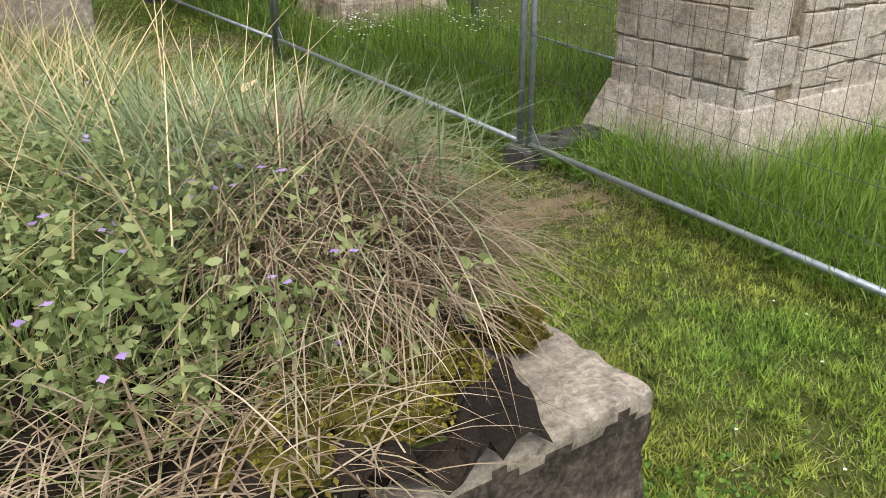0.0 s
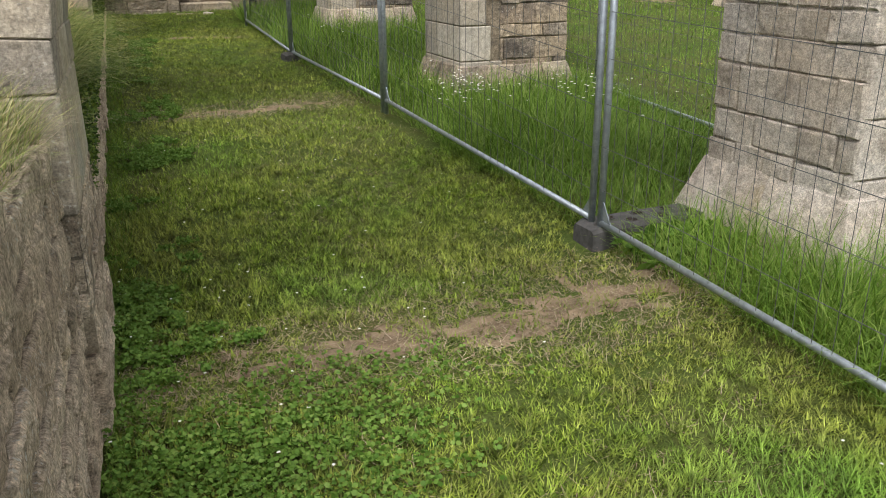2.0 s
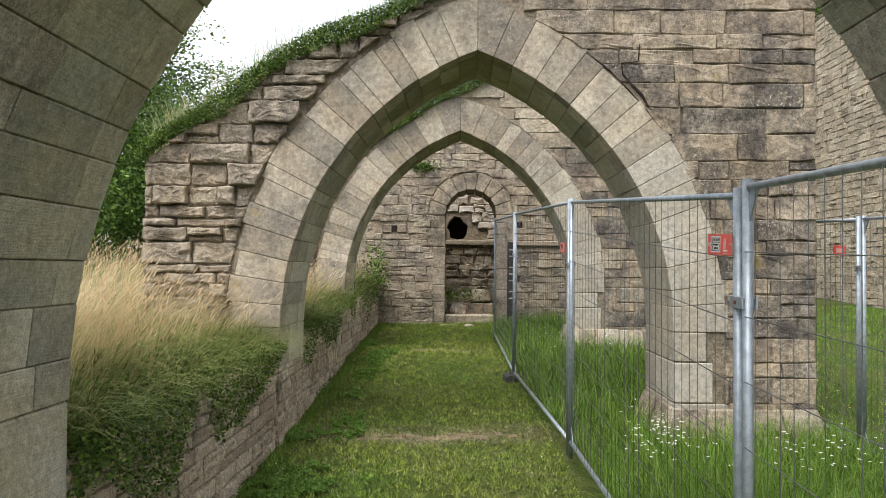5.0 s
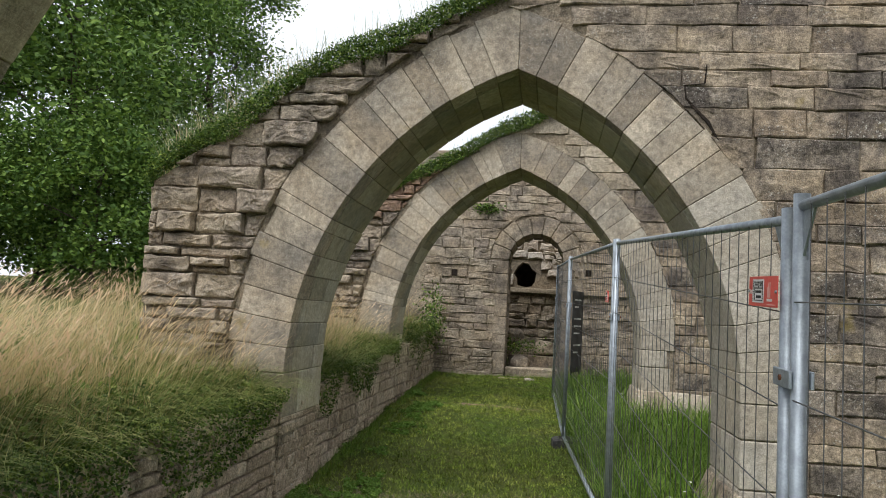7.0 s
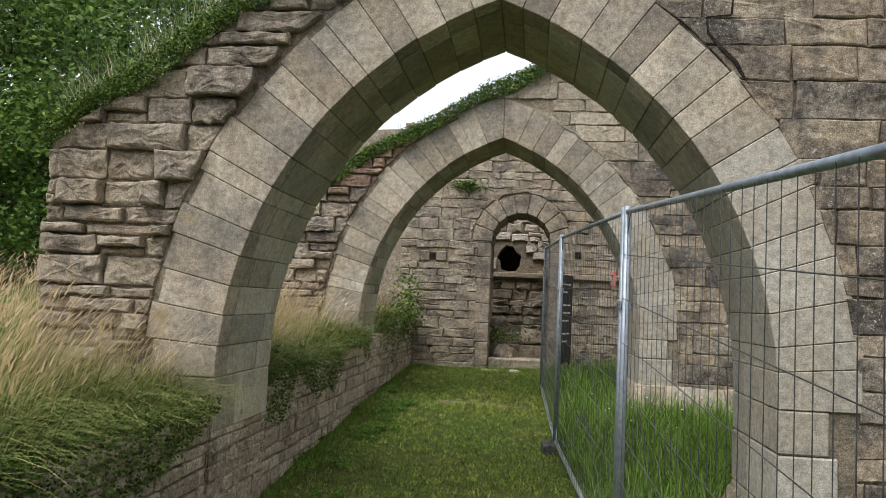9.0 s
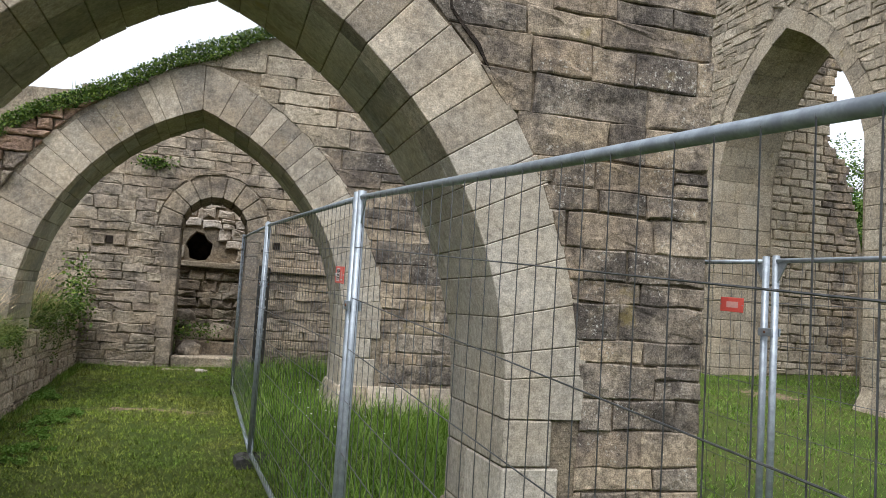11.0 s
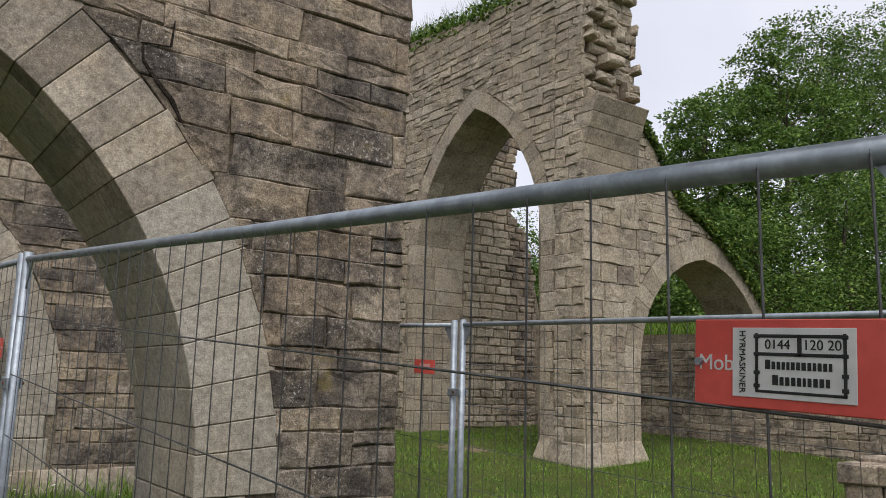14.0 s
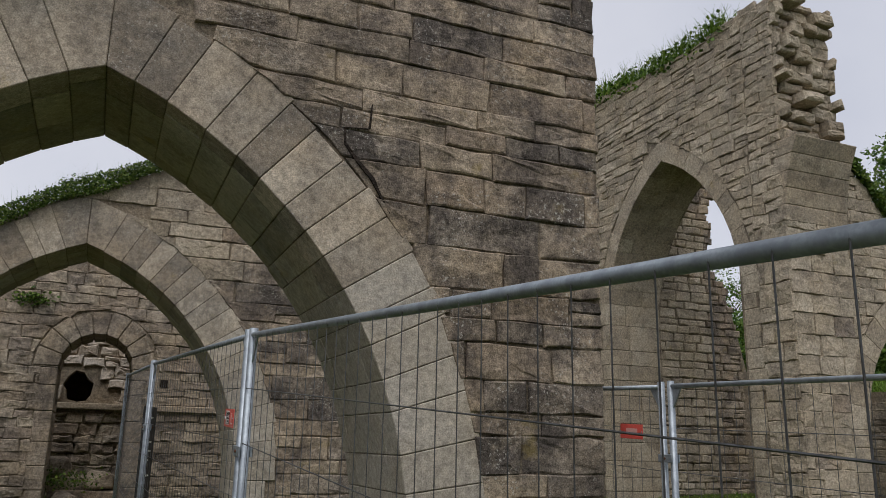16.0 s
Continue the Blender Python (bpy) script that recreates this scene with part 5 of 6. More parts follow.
def free_of_stone(x, y):
    pier = np.zeros(x.shape, bool)
    for x0, x1, y0, y1 in ((3.9, 5.65, 2.85, 4.15), (3.85, 5.3, 7.75, 9.0), (3.65, 5.2, 12.45, 13.7), (11.7, 13.2, 12.45, 13.7), (10.9, 12.4, 7.8, 9.2), (-9, 0.6, 0.55, 30), (3.02, 3.98, 3.8, 4.12)):
        pier |= (x > x0) & (x < x1) & (y > y0) & (y < y1)
    return ~pier


def lawn_keep(x, y):
    d = on_dirt(x, y)
    return free_of_stone(x, y) & (nrng.random(x.shape) < np.clip((d + 0.6) / 3.2 + 0.8 * (n2(x, y, 14.0) - 0.5), 0.22, 1.0) * (0.3 + 0.7 * n2(x, y, 48.0)))


def lawn(name, n, x0, x1, y0, y1, h, w, material, label, keep=lawn_keep):
    p = scatter(n, x0, x1, y0, y1, ground_z, keep)
    m = len(p)
    k = (0.65 + 0.5 * n2(p[:, 0], p[:, 1], 2.6)) * (0.6 + 0.9 * n2(p[:, 0], p[:, 1], 48.0))
    V, F = blades(p - [0, 0, 0.004], nrng.uniform(*h, m) * k, nrng.uniform(*w, m), nrng.uniform(0, 6.283, m), nrng.uniform(0.5, 0.99, m), 0.0, 1)
    soup(name, V, F, material, None, label, "stuff")


lawn("lawn_grass", 260000, 0.58, 3.35, -0.4, 6.2, (0.025, 0.07), (0.0045, 0.0095), M_LAWN, "short mown green grass on the path")
lawn("lawn_grass", 110000, 0.58, 3.0, 6.2, 16.2, (0.03, 0.07), (0.005, 0.010), M_LAWN, "short mown green grass on the path")
lawn("nave_grass", 120000, 5.3, 13.0, 3.0, 20.0, (0.03, 0.09), (0.007, 0.014), M_TALL, "short bright green grass in the nave")
lawn("outer_grass", 30000, 12.5, 17.0, 5.0, 20.0, (0.04, 0.10), (0.01, 0.018), M_TALL, "short green grass in the far aisle")
# cut straw lying on the lawn and in the worn strips
p = scatter(90000, 0.6, 3.5, 0.0, 9.0, ground_z, lambda x, y: nrng.random(x.shape) < np.clip(1.3 - 0.24 * on_dirt(x, y), 0.0, 1) + 0.22 * (n2(x, y, 6.0) > 0.5) * n2(x, y, 30.0))
V, F = blades(p + [0, 0, 0.010], nrng.uniform(0.02, 0.09, len(p)), nrng.uniform(0.0022, 0.0045, len(p)), nrng.uniform(0, 6.28, len(p)), np.full(len(p), 0.97), 0.0, 1)
soup("cut_straw", V, F, M_STRAW, None, "dry cut grass lying on the lawn", "stuff")


def fence_side(x, y):
    return x > np.interp(y, [q[1] for q in P], [q[0] for q in P]) + 0.02 + 0.10 * n2(x, y, 5.0)


def tall_keep(x, y):
    return free_of_stone(x, y) & fence_side(x, y) & (x < 5.5) & (nrng.random(x.shape) < 0.35 + 0.65 * n2(x, y, 3.1, 1.0))


p = scatter(75000, 3.0, 5.55, -0.5, 8.2, ground_z, tall_keep)
m = len(p)
hh = (0.18 + 0.36 * n2(p[:, 0], p[:, 1], 1.7)) * nrng.uniform(0.5, 1.2, m) * np.interp(p[:, 0], [3.1, 3.6, 5.0, 5.5], [0.55, 1, 1, 0.6])
V, F = blades(p - [0, 0, 0.01], hh, nrng.uniform(0.003, 0.008, m), nrng.uniform(0, 6.28, m), nrng.uniform(0.1, 0.8, m), nrng.uniform(0.05, 0.7, m), 3)
soup("tall_grass", V, F, M_TALL, None, "tall bright green uncut grass behind the fence", "stuff")
p = scatter(24000, 2.6, 5.3, 8.2, 15.8, ground_z, tall_keep)
m = len(p)
V, F = blades(p - [0, 0, 0.01], nrng.uniform(0.16, 0.5, m), nrng.uniform(0.006, 0.013, m), nrng.uniform(0, 6.28, m), nrng.uniform(0.1, 0.75, m), nrng.uniform(0.05, 0.6, m), 3)
soup("tall_grass", V, F, M_TALL, None, "tall green uncut grass behind the fence", "stuff")
# a fringe of longer grass along walls and piers
fr = []
for x0, x1, y0, y1, n in ((0.57, 0.72, 2.2, 16.2, 6000), (0.9, 5.2, 16.1, 16.28, 1500), (3.7, 5.3, 7.55, 7.76, 1600), (3.6, 5.6, 2.6, 2.86, 1600), (3.62, 3.88, 2.8, 4.2, 1200), (11.5, 13.3, 12.2, 12.45, 700)):
    fr.append(scatter(n, x0, x1, y0, y1, ground_z))
p = np.concatenate(fr)
m = len(p)
V, F = blades(p, nrng.uniform(0.03, 0.11, m), nrng.uniform(0.0025, 0.005, m), nrng.uniform(0, 6.28, m), nrng.uniform(0.1, 0.8, m), nrng.uniform(0, 0.4, m), 2)
soup("wall_foot_grass", V, F, M_TALL, None, "longer grass along the foot of the walls", "stuff")
# clover by the low wall
p = np.concatenate([scatter(20000, 0.58, 2.3, 1.2, 3.3, ground_z, lambda x, y: nrng.random(x.shape) < np.clip(2.1 - x, 0.04, 1) * np.clip(n2(x, y, 4.0) * 2 - 0.7, 0, 1) * (0.2 + n2(x, y, 30.0))), scatter(60000, 0.58, 1.5, 3.3, 14.0, ground_z, lambda x, y: n2(x, y, 5.0) * np.clip(1.55 - x, 0.1, 1) * (0.4 + n2(x, y, 30.0)) > 0.38)])
p[:, 2] += nrng.uniform(0.02, 0.055, len(p))
V, F = leaves(np.repeat(p, 3, 0), 0.019, 0.85, 0.9, True)
soup("clover", V, F, M_CLOVER, None, "bright green clover leaves along the wall", "stuff")
# broad leaves by the fence foot
p = scatter(260, 3.25, 3.95, 3.45, 3.85, ground_z)
p[:, 2] += nrng.uniform(0.01, 0.07, len(p))
V, F = leaves(p, 0.085, 0.8, 0.6, True)
soup("broad_leaves", V, F, M_CLOVER, None, "broad green weed leaves by the fence foot", "stuff")


def flowers(name, P, size, material, label, stalk=0.0, petals=6):
    P = np.asarray(P, float)
    n = len(P)
    ang = np.linspace(0, 2 * np.pi, petals, endpoint=False)
    V = np.zeros((n, petals * 2 + 1, 3))
    V[:, 0] = P + [0, 0, size * 0.12]
    for k in range(petals * 2):
        a = np.pi * k / petals
        r = size * (0.5 if k % 2 == 0 else 0.32) * nrng.uniform(0.8, 1.2, n)
        V[:, k + 1] = P + np.stack([r * np.cos(a), r * np.sin(a), nrng.uniform(-0.1, 0.1, n) * size], 1)
    F = [(0, 1 + k, 1 + (k + 1) % (petals * 2)) for k in range(petals * 2)]
    F = (np.arange(n)[:, None, None] * (petals * 2 + 1) + np.array(F)[None]).reshape(-1, 3)
    parts = [(V.reshape(-1, 3), F)]
    return soup(name, *join(*parts), material, None, label, "stuff")


p = np.concatenate([scatter(60, 0.65, 3.0, 1.0, 8.0, ground_z), scatter(30, 0.6, 1.4, 2.0, 4.5, ground_z)])
p[:, 2] += 0.045
flowers("daisies", p, 0.016, M_WHITEPETAL, "tiny white daisies in the lawn")
p = np.concatenate([np.array([3.65, 6.9, 0]) + nrng.normal(size=(80, 3)) * [0.14, 0.35, 0], np.array([4.6, 6.5, 0]) + nrng.normal(size=(30, 3)) * [0.2, 0.2, 0], np.array([3.7, 11.5, 0]) + nrng.normal(size=(30, 3)) * [0.3, 0.6, 0], scatter(24, 3.5, 5.4, 4.6, 7.6, ground_z)])
p[:, 2] = ground_z(p[:, 0], p[:, 1]) + nrng.uniform(0.22, 0.42, len(p))
flowers("white_umbels", p, 0.028, M_WHITEPETAL, "white umbel flowers in the tall grass", petals=7)
p = scatter(420, 5.4, 12.0, 4.5, 14.0, ground_z, lambda x, y: n2(x, y, 1.5) > 0.5)
p[:, 2] += nrng.uniform(0.06, 0.1, len(p))
flowers("buttercups", p, 0.022, M_YELLOW, "small yellow buttercups in the lawn")

# ---- growth on the bank ----


def moss_cushion(x, y, z, r, seed):
    bm = bmesh.new()
    bmesh.ops.create_icosphere(bm, subdivisions=5, radius=1)
    for v in bm.verts:
        k = r * (1 + 0.45 * noise.noise(v.co * 2 + Vector((seed, 0, 0))) + 0.14 * noise.noise(v.co * 9) + 0.07 * noise.noise(v.co * 20))
        v.co = Vector((x, y, z)) + Vector((v.co.x * k, v.co.y * k, v.co.z * k * 0.6))
    tips = np.array([tuple(v.co) for v in bm.verts if v.co.z > z - r * 0.1])
    ob = tagged(part("moss_cushion", bm, M_MOSS, None, "", True), "yellow-green moss cushion on the wall top", "moss", "moss cushions")
    soup("moss_fuzz", *leaves(tips + nrng.normal(0, 0.0015, tips.shape), 0.006, 0.0, 0.6), M_MOSSLEAF, ob, "", "stuff")


for k, (x, y, z, r) in enumerate(((0.53, 0.73, 1.01, 0.03), (0.40, 0.70, 1.005, 0.042), (0.32, 0.66, 1.0, 0.045), (0.36, 0.74, 1.02, 0.05), (0.24, 0.64, 0.985, 0.045), (0.43, 0.665, 1.0, 0.028), (0.30, 0.70, 1.015, 0.045), (0.36, 0.655, 0.995, 0.032))):
    moss_cushion(x, y, float(bank_z(x, y)) + 0.006 if x < 0.5 else z, r, k)



def bank_pts(n, x0, x1, y0, y1, keep=None):
    return scatter(n, x0, x1, y0, y1, bank_z, keep)


def clumpy(s, cut, seed=0.0):
    return lambda x, y: n2(x, y, s, seed) + nrng.uniform(-0.25, 0.25, x.shape) > cut


straw, green, heads = [], [], []
for y0, y1, n in ((4.1, 7.8, 11000), (8.95, 12.5, 6500), (13.65, 16.2, 1500)):
    # pale flowering stems at the back, bowed towards the aisle in tufts
    p = bank_pts(n, -3.2, 0.36, y0, y1, lambda x, y: nrng.random(x.shape) < np.clip(0.4 + 0.35 * (x + 1.6), 0.25, 1) * (0.35 + 0.65 * n2(x, y, 9.0)))
    m = len(p)
    az = 2.2 * (n2(p[:, 0], p[:, 1], 3.5) - 0.55) + nrng.normal(-0.15, 0.4, m)
    H = nrng.uniform(0.42, 0.78, m) * np.interp(p[:, 0], [-2.6, -0.6, 0.1, 0.36], [1.1, 1.05, 0.92, 0.75])
    lean, droop = nrng.uniform(0.1, 0.5, m), nrng.uniform(0.12, 0.45, m)
    straw.append(blades(p, H, nrng.uniform(0.0035, 0.0065, m), az, lean, droop, 4))
    t = H * (lean + droop)
    tips = p + np.stack([np.cos(az) * t, np.sin(az) * t, H * (np.sqrt(1 - lean ** 2) - droop * 0.75)], 1)
    k = nrng.random(m) < 0.7
    heads.append(blades(tips[k] - np.stack([np.cos(az[k]), np.sin(az[k]), 0 * az[k]], 1) * 0.03, nrng.uniform(0.06, 0.13, k.sum()), nrng.uniform(0.006, 0.012, k.sum()), az[k], nrng.uniform(0.5, 0.95, k.sum()), 0.2, 2))
    # long green blades in tufts, falling over the wall's edge
    q = bank_pts(int(n * 0.6), -1.6, 0.54, y0, y1, lambda x, y: nrng.random(x.shape) < 0.25 + 0.75 * n2(x, y, 14.0))
    m = len(q)
    H = nrng.uniform(0.25, 0.55, m) * np.interp(q[:, 0], [-2.4, 0.0, 0.52], [1.0, 1.0, 0.85])
    green.append(blades(q, H, nrng.uniform(0.006, 0.011, m), nrng.normal(-0.1, 0.6, m), nrng.uniform(0.2, 0.8, m), nrng.uniform(0.3, 0.9, m), 5))
for y0, y1, n in ((4.08, 7.82, 3600), (8.93, 12.55, 2400), (13.65, 16.0, 600)):
    q = bank_pts(n, 0.05, 0.55, y0, y1, lambda x, y: nrng.random(x.shape) < 0.2 + 0.8 * n2(x, y, 16.0))
    m = len(q)
    green.append(blades(q, nrng.uniform(0.28, 0.5, m), nrng.uniform(0.004, 0.008, m), nrng.normal(-0.15, 0.6, m), nrng.uniform(0.35, 0.85, m), nrng.uniform(0.35, 0.8, m), 6))
soup("bank_straw", *join(*straw), M_PALESTRAW, None, "tall straw-coloured grass on the bank", "stuff")
soup("bank_seed_heads", *join(*heads), M_SEED, None, "pinkish dry seed heads of the bank grass", "stuff")
soup("bank_green_grass", *join(*green), M_BANKGREEN, None, "long green grass leaning over the low wall", "stuff")


def hanging(y0, y1, n, depth):
    y = nrng.uniform(y0, y1, n)
    d = depth * nrng.random(n) ** 1.2 * (0.1 + 1.3 * n2(y, y * 0.3, 6.0))
    x = 0.56 + nrng.uniform(-0.12, 0.10, n) * (1 - d / (depth + 0.3))
    return np.stack([x, y, bank_z(0.5, y) + 0.10 - d], 1)


p = np.concatenate([hanging(4.12, 7.8, 15000, 0.42), hanging(8.95, 12.6, 11000, 0.45), hanging(13.6, 16.2, 4500, 0.5), hanging(4.1, 5.4, 3500, 0.55)])
soup("wall_creeper", *leaves(p, 0.021, 0.3, 0.75, True), M_CREEPER, None, "dark green creeper hanging over the low wall", "stuff")
p = np.concatenate([bank_pts(5000, -1.4, 0.5, 4.1, 7.8), bank_pts(3000, -1.4, 0.5, 8.95, 16.0)])
p[:, 2] += nrng.uniform(0.0, 0.16, len(p))
soup("bank_herbs", *leaves(p, 0.05, 0.4, 0.6), M_CREEPER, None, "low leafy growth on the bank", "stuff")

# dark humus at the broken edge of the bank
def humus_z(x, y):
    return bank_z(x, y) + 0.004 + 0.05 * (n2(x, y, 60.0) - 0.5) + 0.03 * (n2(x, y, 160.0) - 0.5)


sheet("humus", np.linspace(-1.2, 0.46, 130), np.linspace(0.585, 1.0, 50), humus_z, M_SOIL_SHADE, "dark crumbly humus at the bank's broken edge")
# nearest stretch of the bank: dry tuft, blue-green tuft, herbs and stems
n = 4200
r, a = 0.15 * np.sqrt(nrng.random(n)), nrng.uniform(0, 6.283, n)
p = np.stack([0.41 + r * np.cos(a) * 0.9, 0.88 + r * np.sin(a) * 1.25, np.zeros(n)], 1)
p[:, 2] = bank_z(p[:, 0], p[:, 1]) + 0.03 + 0.12 * (1 - (r / 0.15) ** 2) * nrng.random(n)
az = np.where(nrng.random(n) < 0.3, a, nrng.uniform(0, 6.283, n)) + nrng.normal(0, 0.8, n)
V, F = blades(p, nrng.uniform(0.035, 0.105, n), nrng.uniform(0.0014, 0.0028, n), az, nrng.uniform(0.3, 0.95, n), nrng.uniform(0.2, 1.3, n), 6)
soup("dry_tuft", V, F, M_STRAW, None, "tuft of dry straw grass drooping over the wall's corner", "stuff")
n = 3200
p = np.stack([0.33 - 1.0 * nrng.random(n) ** 0.8, 0.585 + 0.13 * nrng.random(n) ** 1.2, np.zeros(n)], 1)
p[:, 2] = bank_z(p[:, 0], p[:, 1]) + nrng.uniform(-0.02, 0.05, n)
V, F = blades(p, nrng.uniform(0.03, 0.11, n), nrng.uniform(0.0013, 0.0026, n), nrng.normal(-0.9, 1.6, n), nrng.uniform(0.6, 1.0, n), nrng.uniform(0.1, 0.7, n), 5)
soup("dry_mat", V, F, M_STRAW, None, "mat of dead grass along the wall's edge", "stuff")
# dead blades of the tuft hanging forward over the dark hollow
n = 700
p = np.stack([nrng.uniform(0.26, 0.48, n), nrng.uniform(0.70, 0.84, n), np.zeros(n)], 1)
p[:, 2] = bank_z(p[:, 0], p[:, 1]) + nrng.uniform(0.02, 0.10, n)
V, F = blades(p, nrng.uniform(0.03, 0.085, n), nrng.uniform(0.0013, 0.0025, n), nrng.normal(-1.5, 0.9, n), nrng.uniform(0.3, 0.9, n), nrng.uniform(0.3, 1.3, n), 6)
soup("hanging_straw", V, F, M_STRAW, None, "dead grass hanging over the wall's edge", "stuff")
n = 1500
r, a = 0.15 * np.sqrt(nrng.random(n)), nrng.uniform(0, 6.283, n)
p = np.stack([0.40 + r * np.cos(a), 1.10 + r * np.sin(a) * 1.6, np.zeros(n)], 1)
p[:, 2] = bank_z(p[:, 0], p[:, 1]) + 0.03
V, F = blades(p, nrng.uniform(0.10, 0.25, n), nrng.uniform(0.0017, 0.0032, n), a + nrng.normal(0, 0.6, n), nrng.uniform(0.1, 0.7, n), nrng.uniform(0.1, 0.5, n), 4)
soup("blue_green_tuft", V, F, M_BLUEGRASS, None, "fine blue-green grass tuft on the wall top", "stuff")
n = 1300
p = np.stack([nrng.uniform(0.2, 0.54, n), nrng.uniform(0.78, 1.1, n), np.zeros(n)], 1)
p[:, 2] = bank_z(p[:, 0], p[:, 1]) + nrng.uniform(0.02, 0.10, n)
V, F = blades(p, nrng.uniform(0.06, 0.22, n), nrng.uniform(0.0014, 0.0028, n), nrng.uniform(0, 6.283, n), nrng.uniform(0.2, 0.9, n), nrng.uniform(0.1, 0.7, n), 4)
soup("tuft_green", V, F, M_BLUEGRASS, None, "green blades growing through the dry tuft", "stuff")
mixed = []
for y0, y1, x0, x1, n, h in ((1.3, 3.0, -1.8, 0.52, 3600, (0.12, 0.34)), (0.64, 1.4, -1.5, 0.3, 1500, (0.05, 0.14)), (1.3, 3.0, 0.3, 0.55, 900, (0.10, 0.30))):
    p = bank_pts(n, x0, x1, y0, y1, clumpy(4.0, 0.33, 2.0))
    m = len(p)
    mixed.append(blades(p, nrng.uniform(*h, m), nrng.uniform(0.0018, 0.0034, m), nrng.normal(-0.3, 1.2, m), nrng.uniform(0.1, 0.8, m), nrng.uniform(0.1, 0.6, m), 4))
soup("bank_straw", *join(*mixed), M_STRAW, None, "dry grass matted on the near bank", "stuff")
mixed = []
for y0, y1, x0, x1, n, h in ((1.2, 3.0, -1.8, 0.52, 5200, (0.10, 0.28)), (0.64, 1.3, -1.2, 0.3, 3200, (0.04, 0.13)), (1.3, 3.0, 0.3, 0.55, 1600, (0.10, 0.28))):
    p = bank_pts(n, x0, x1, y0, y1)
    m = len(p)
    mixed.append(blades(p, nrng.uniform(*h, m), nrng.uniform(0.002, 0.004, m), nrng.normal(-0.3, 1.4, m), nrng.uniform(0.1, 0.8, m), nrng.uniform(0.1, 0.5, m), 4))
soup("bank_green_grass", *join(*mixed), M_BANKGREEN, None, "green grass on the near bank", "stuff")
# leafy herbs: stems with pairs of leaves, and violet flowers
P_h = np.concatenate([bank_pts(1900, -0.7, 0.36, 0.66, 1.25, clumpy(7.0, 0.2, 0.5)), bank_pts(420, -0.6, 0.45, 1.2, 1.9, clumpy(6.0, 0.4, 0.5))])
hl, hs, hf = [], [], []
for q in P_h:
    h = nrng.uniform(0.05, 0.14)
    tip = q + np.array([nrng.normal(0, 0.03), nrng.normal(0, 0.03), h])
    for t in np.linspace(0.25, 1.0, 6):
        base = q + (tip - q) * t
        hl.append(base + nrng.normal(0, 0.005, (5, 3)))
    hs.append(q)
    if nrng.random() < 0.12:
        hf.append(tip + nrng.normal(0, 0.008, (2, 3)))
soup("herb_leaves", *leaves(np.concatenate(hl), 0.0115, 0.35, 0.52, True), M_HERB, None, "soft green herb leaves on the near bank", "stuff")
flowers("violet_flowers", np.concatenate(hf), 0.009, M_PETAL, "small violet flowers among the herbs", petals=4)
m = len(P_h)
soup("herb_stems", *blades(np.repeat(P_h, 2, 0), np.repeat(nrng.uniform(0.05, 0.13, m), 2), 0.0014, nrng.uniform(0, 6.28, 2 * m), nrng.uniform(0, 0.25, 2 * m), 0.0, 2), M_HERB, None, "thin herb stems", "stuff")
# fallen and leaning stems through the herbs
p = bank_pts(1500, -0.8, 0.42, 0.72, 1.9)
p[:, 2] += nrng.uniform(0.03, 0.11, len(p))
m = len(p)
V, F = blades(p, nrng.uniform(0.08, 0.28, m), nrng.uniform(0.0013, 0.0026, m), nrng.uniform(0, 6.28, m), nrng.uniform(0.45, 0.97, m), nrng.uniform(0.0, 0.25, m), 4)
soup("fallen_stems", V, F, M_PALESTRAW, None, "pale dry stems fallen across the herbs", "stuff")
# tall dry stems with seed heads
p = np.concatenate([bank_pts(60, -0.5, 0.3, 1.0, 2.2), bank_pts(34, -0.25, 0.02, 0.72, 1.0)])
m = len(p)
H, az, lean = nrng.uniform(0.35, 0.62, m), nrng.uniform(0, 6.28, m), nrng.uniform(0.02, 0.3, m)
V1 = blades(p, H, np.full(m, 0.0032), az, lean, 0.05, 4)
tips = p + np.stack([np.cos(az) * H * (lean + 0.05), np.sin(az) * H * (lean + 0.05), H * (np.sqrt(1 - lean ** 2) - 0.04)], 1)
V2 = leaves(np.repeat(tips, 12, 0) - np.stack([0 * np.arange(m * 12), 0 * np.arange(m * 12), nrng.uniform(0, 0.10, m * 12)], 1), 0.012, 0.0, 0.4)
soup("dry_stems", *join(V1, V2), M_PALESTRAW, None, "tall dry stems with seed heads", "stuff")
p = np.array([[0.1, 1.45, 1.33], [0.2, 1.8, 1.3], [-0.05, 1.2, 1.28]])
flowers("yellow_flowers", p, 0.02, M_YELLOW, "small yellow flowers on the bank", petals=5)
p = np.array([0.33, 1.30, 1.10]) + nrng.normal(size=(14, 3)) * [0.08, 0.1, 0.02]
soup("dead_leaves", *leaves(p, 0.045, 0.4, 0.6), M_SEED, None, "curled dry brown leaves on the bank", "stuff")


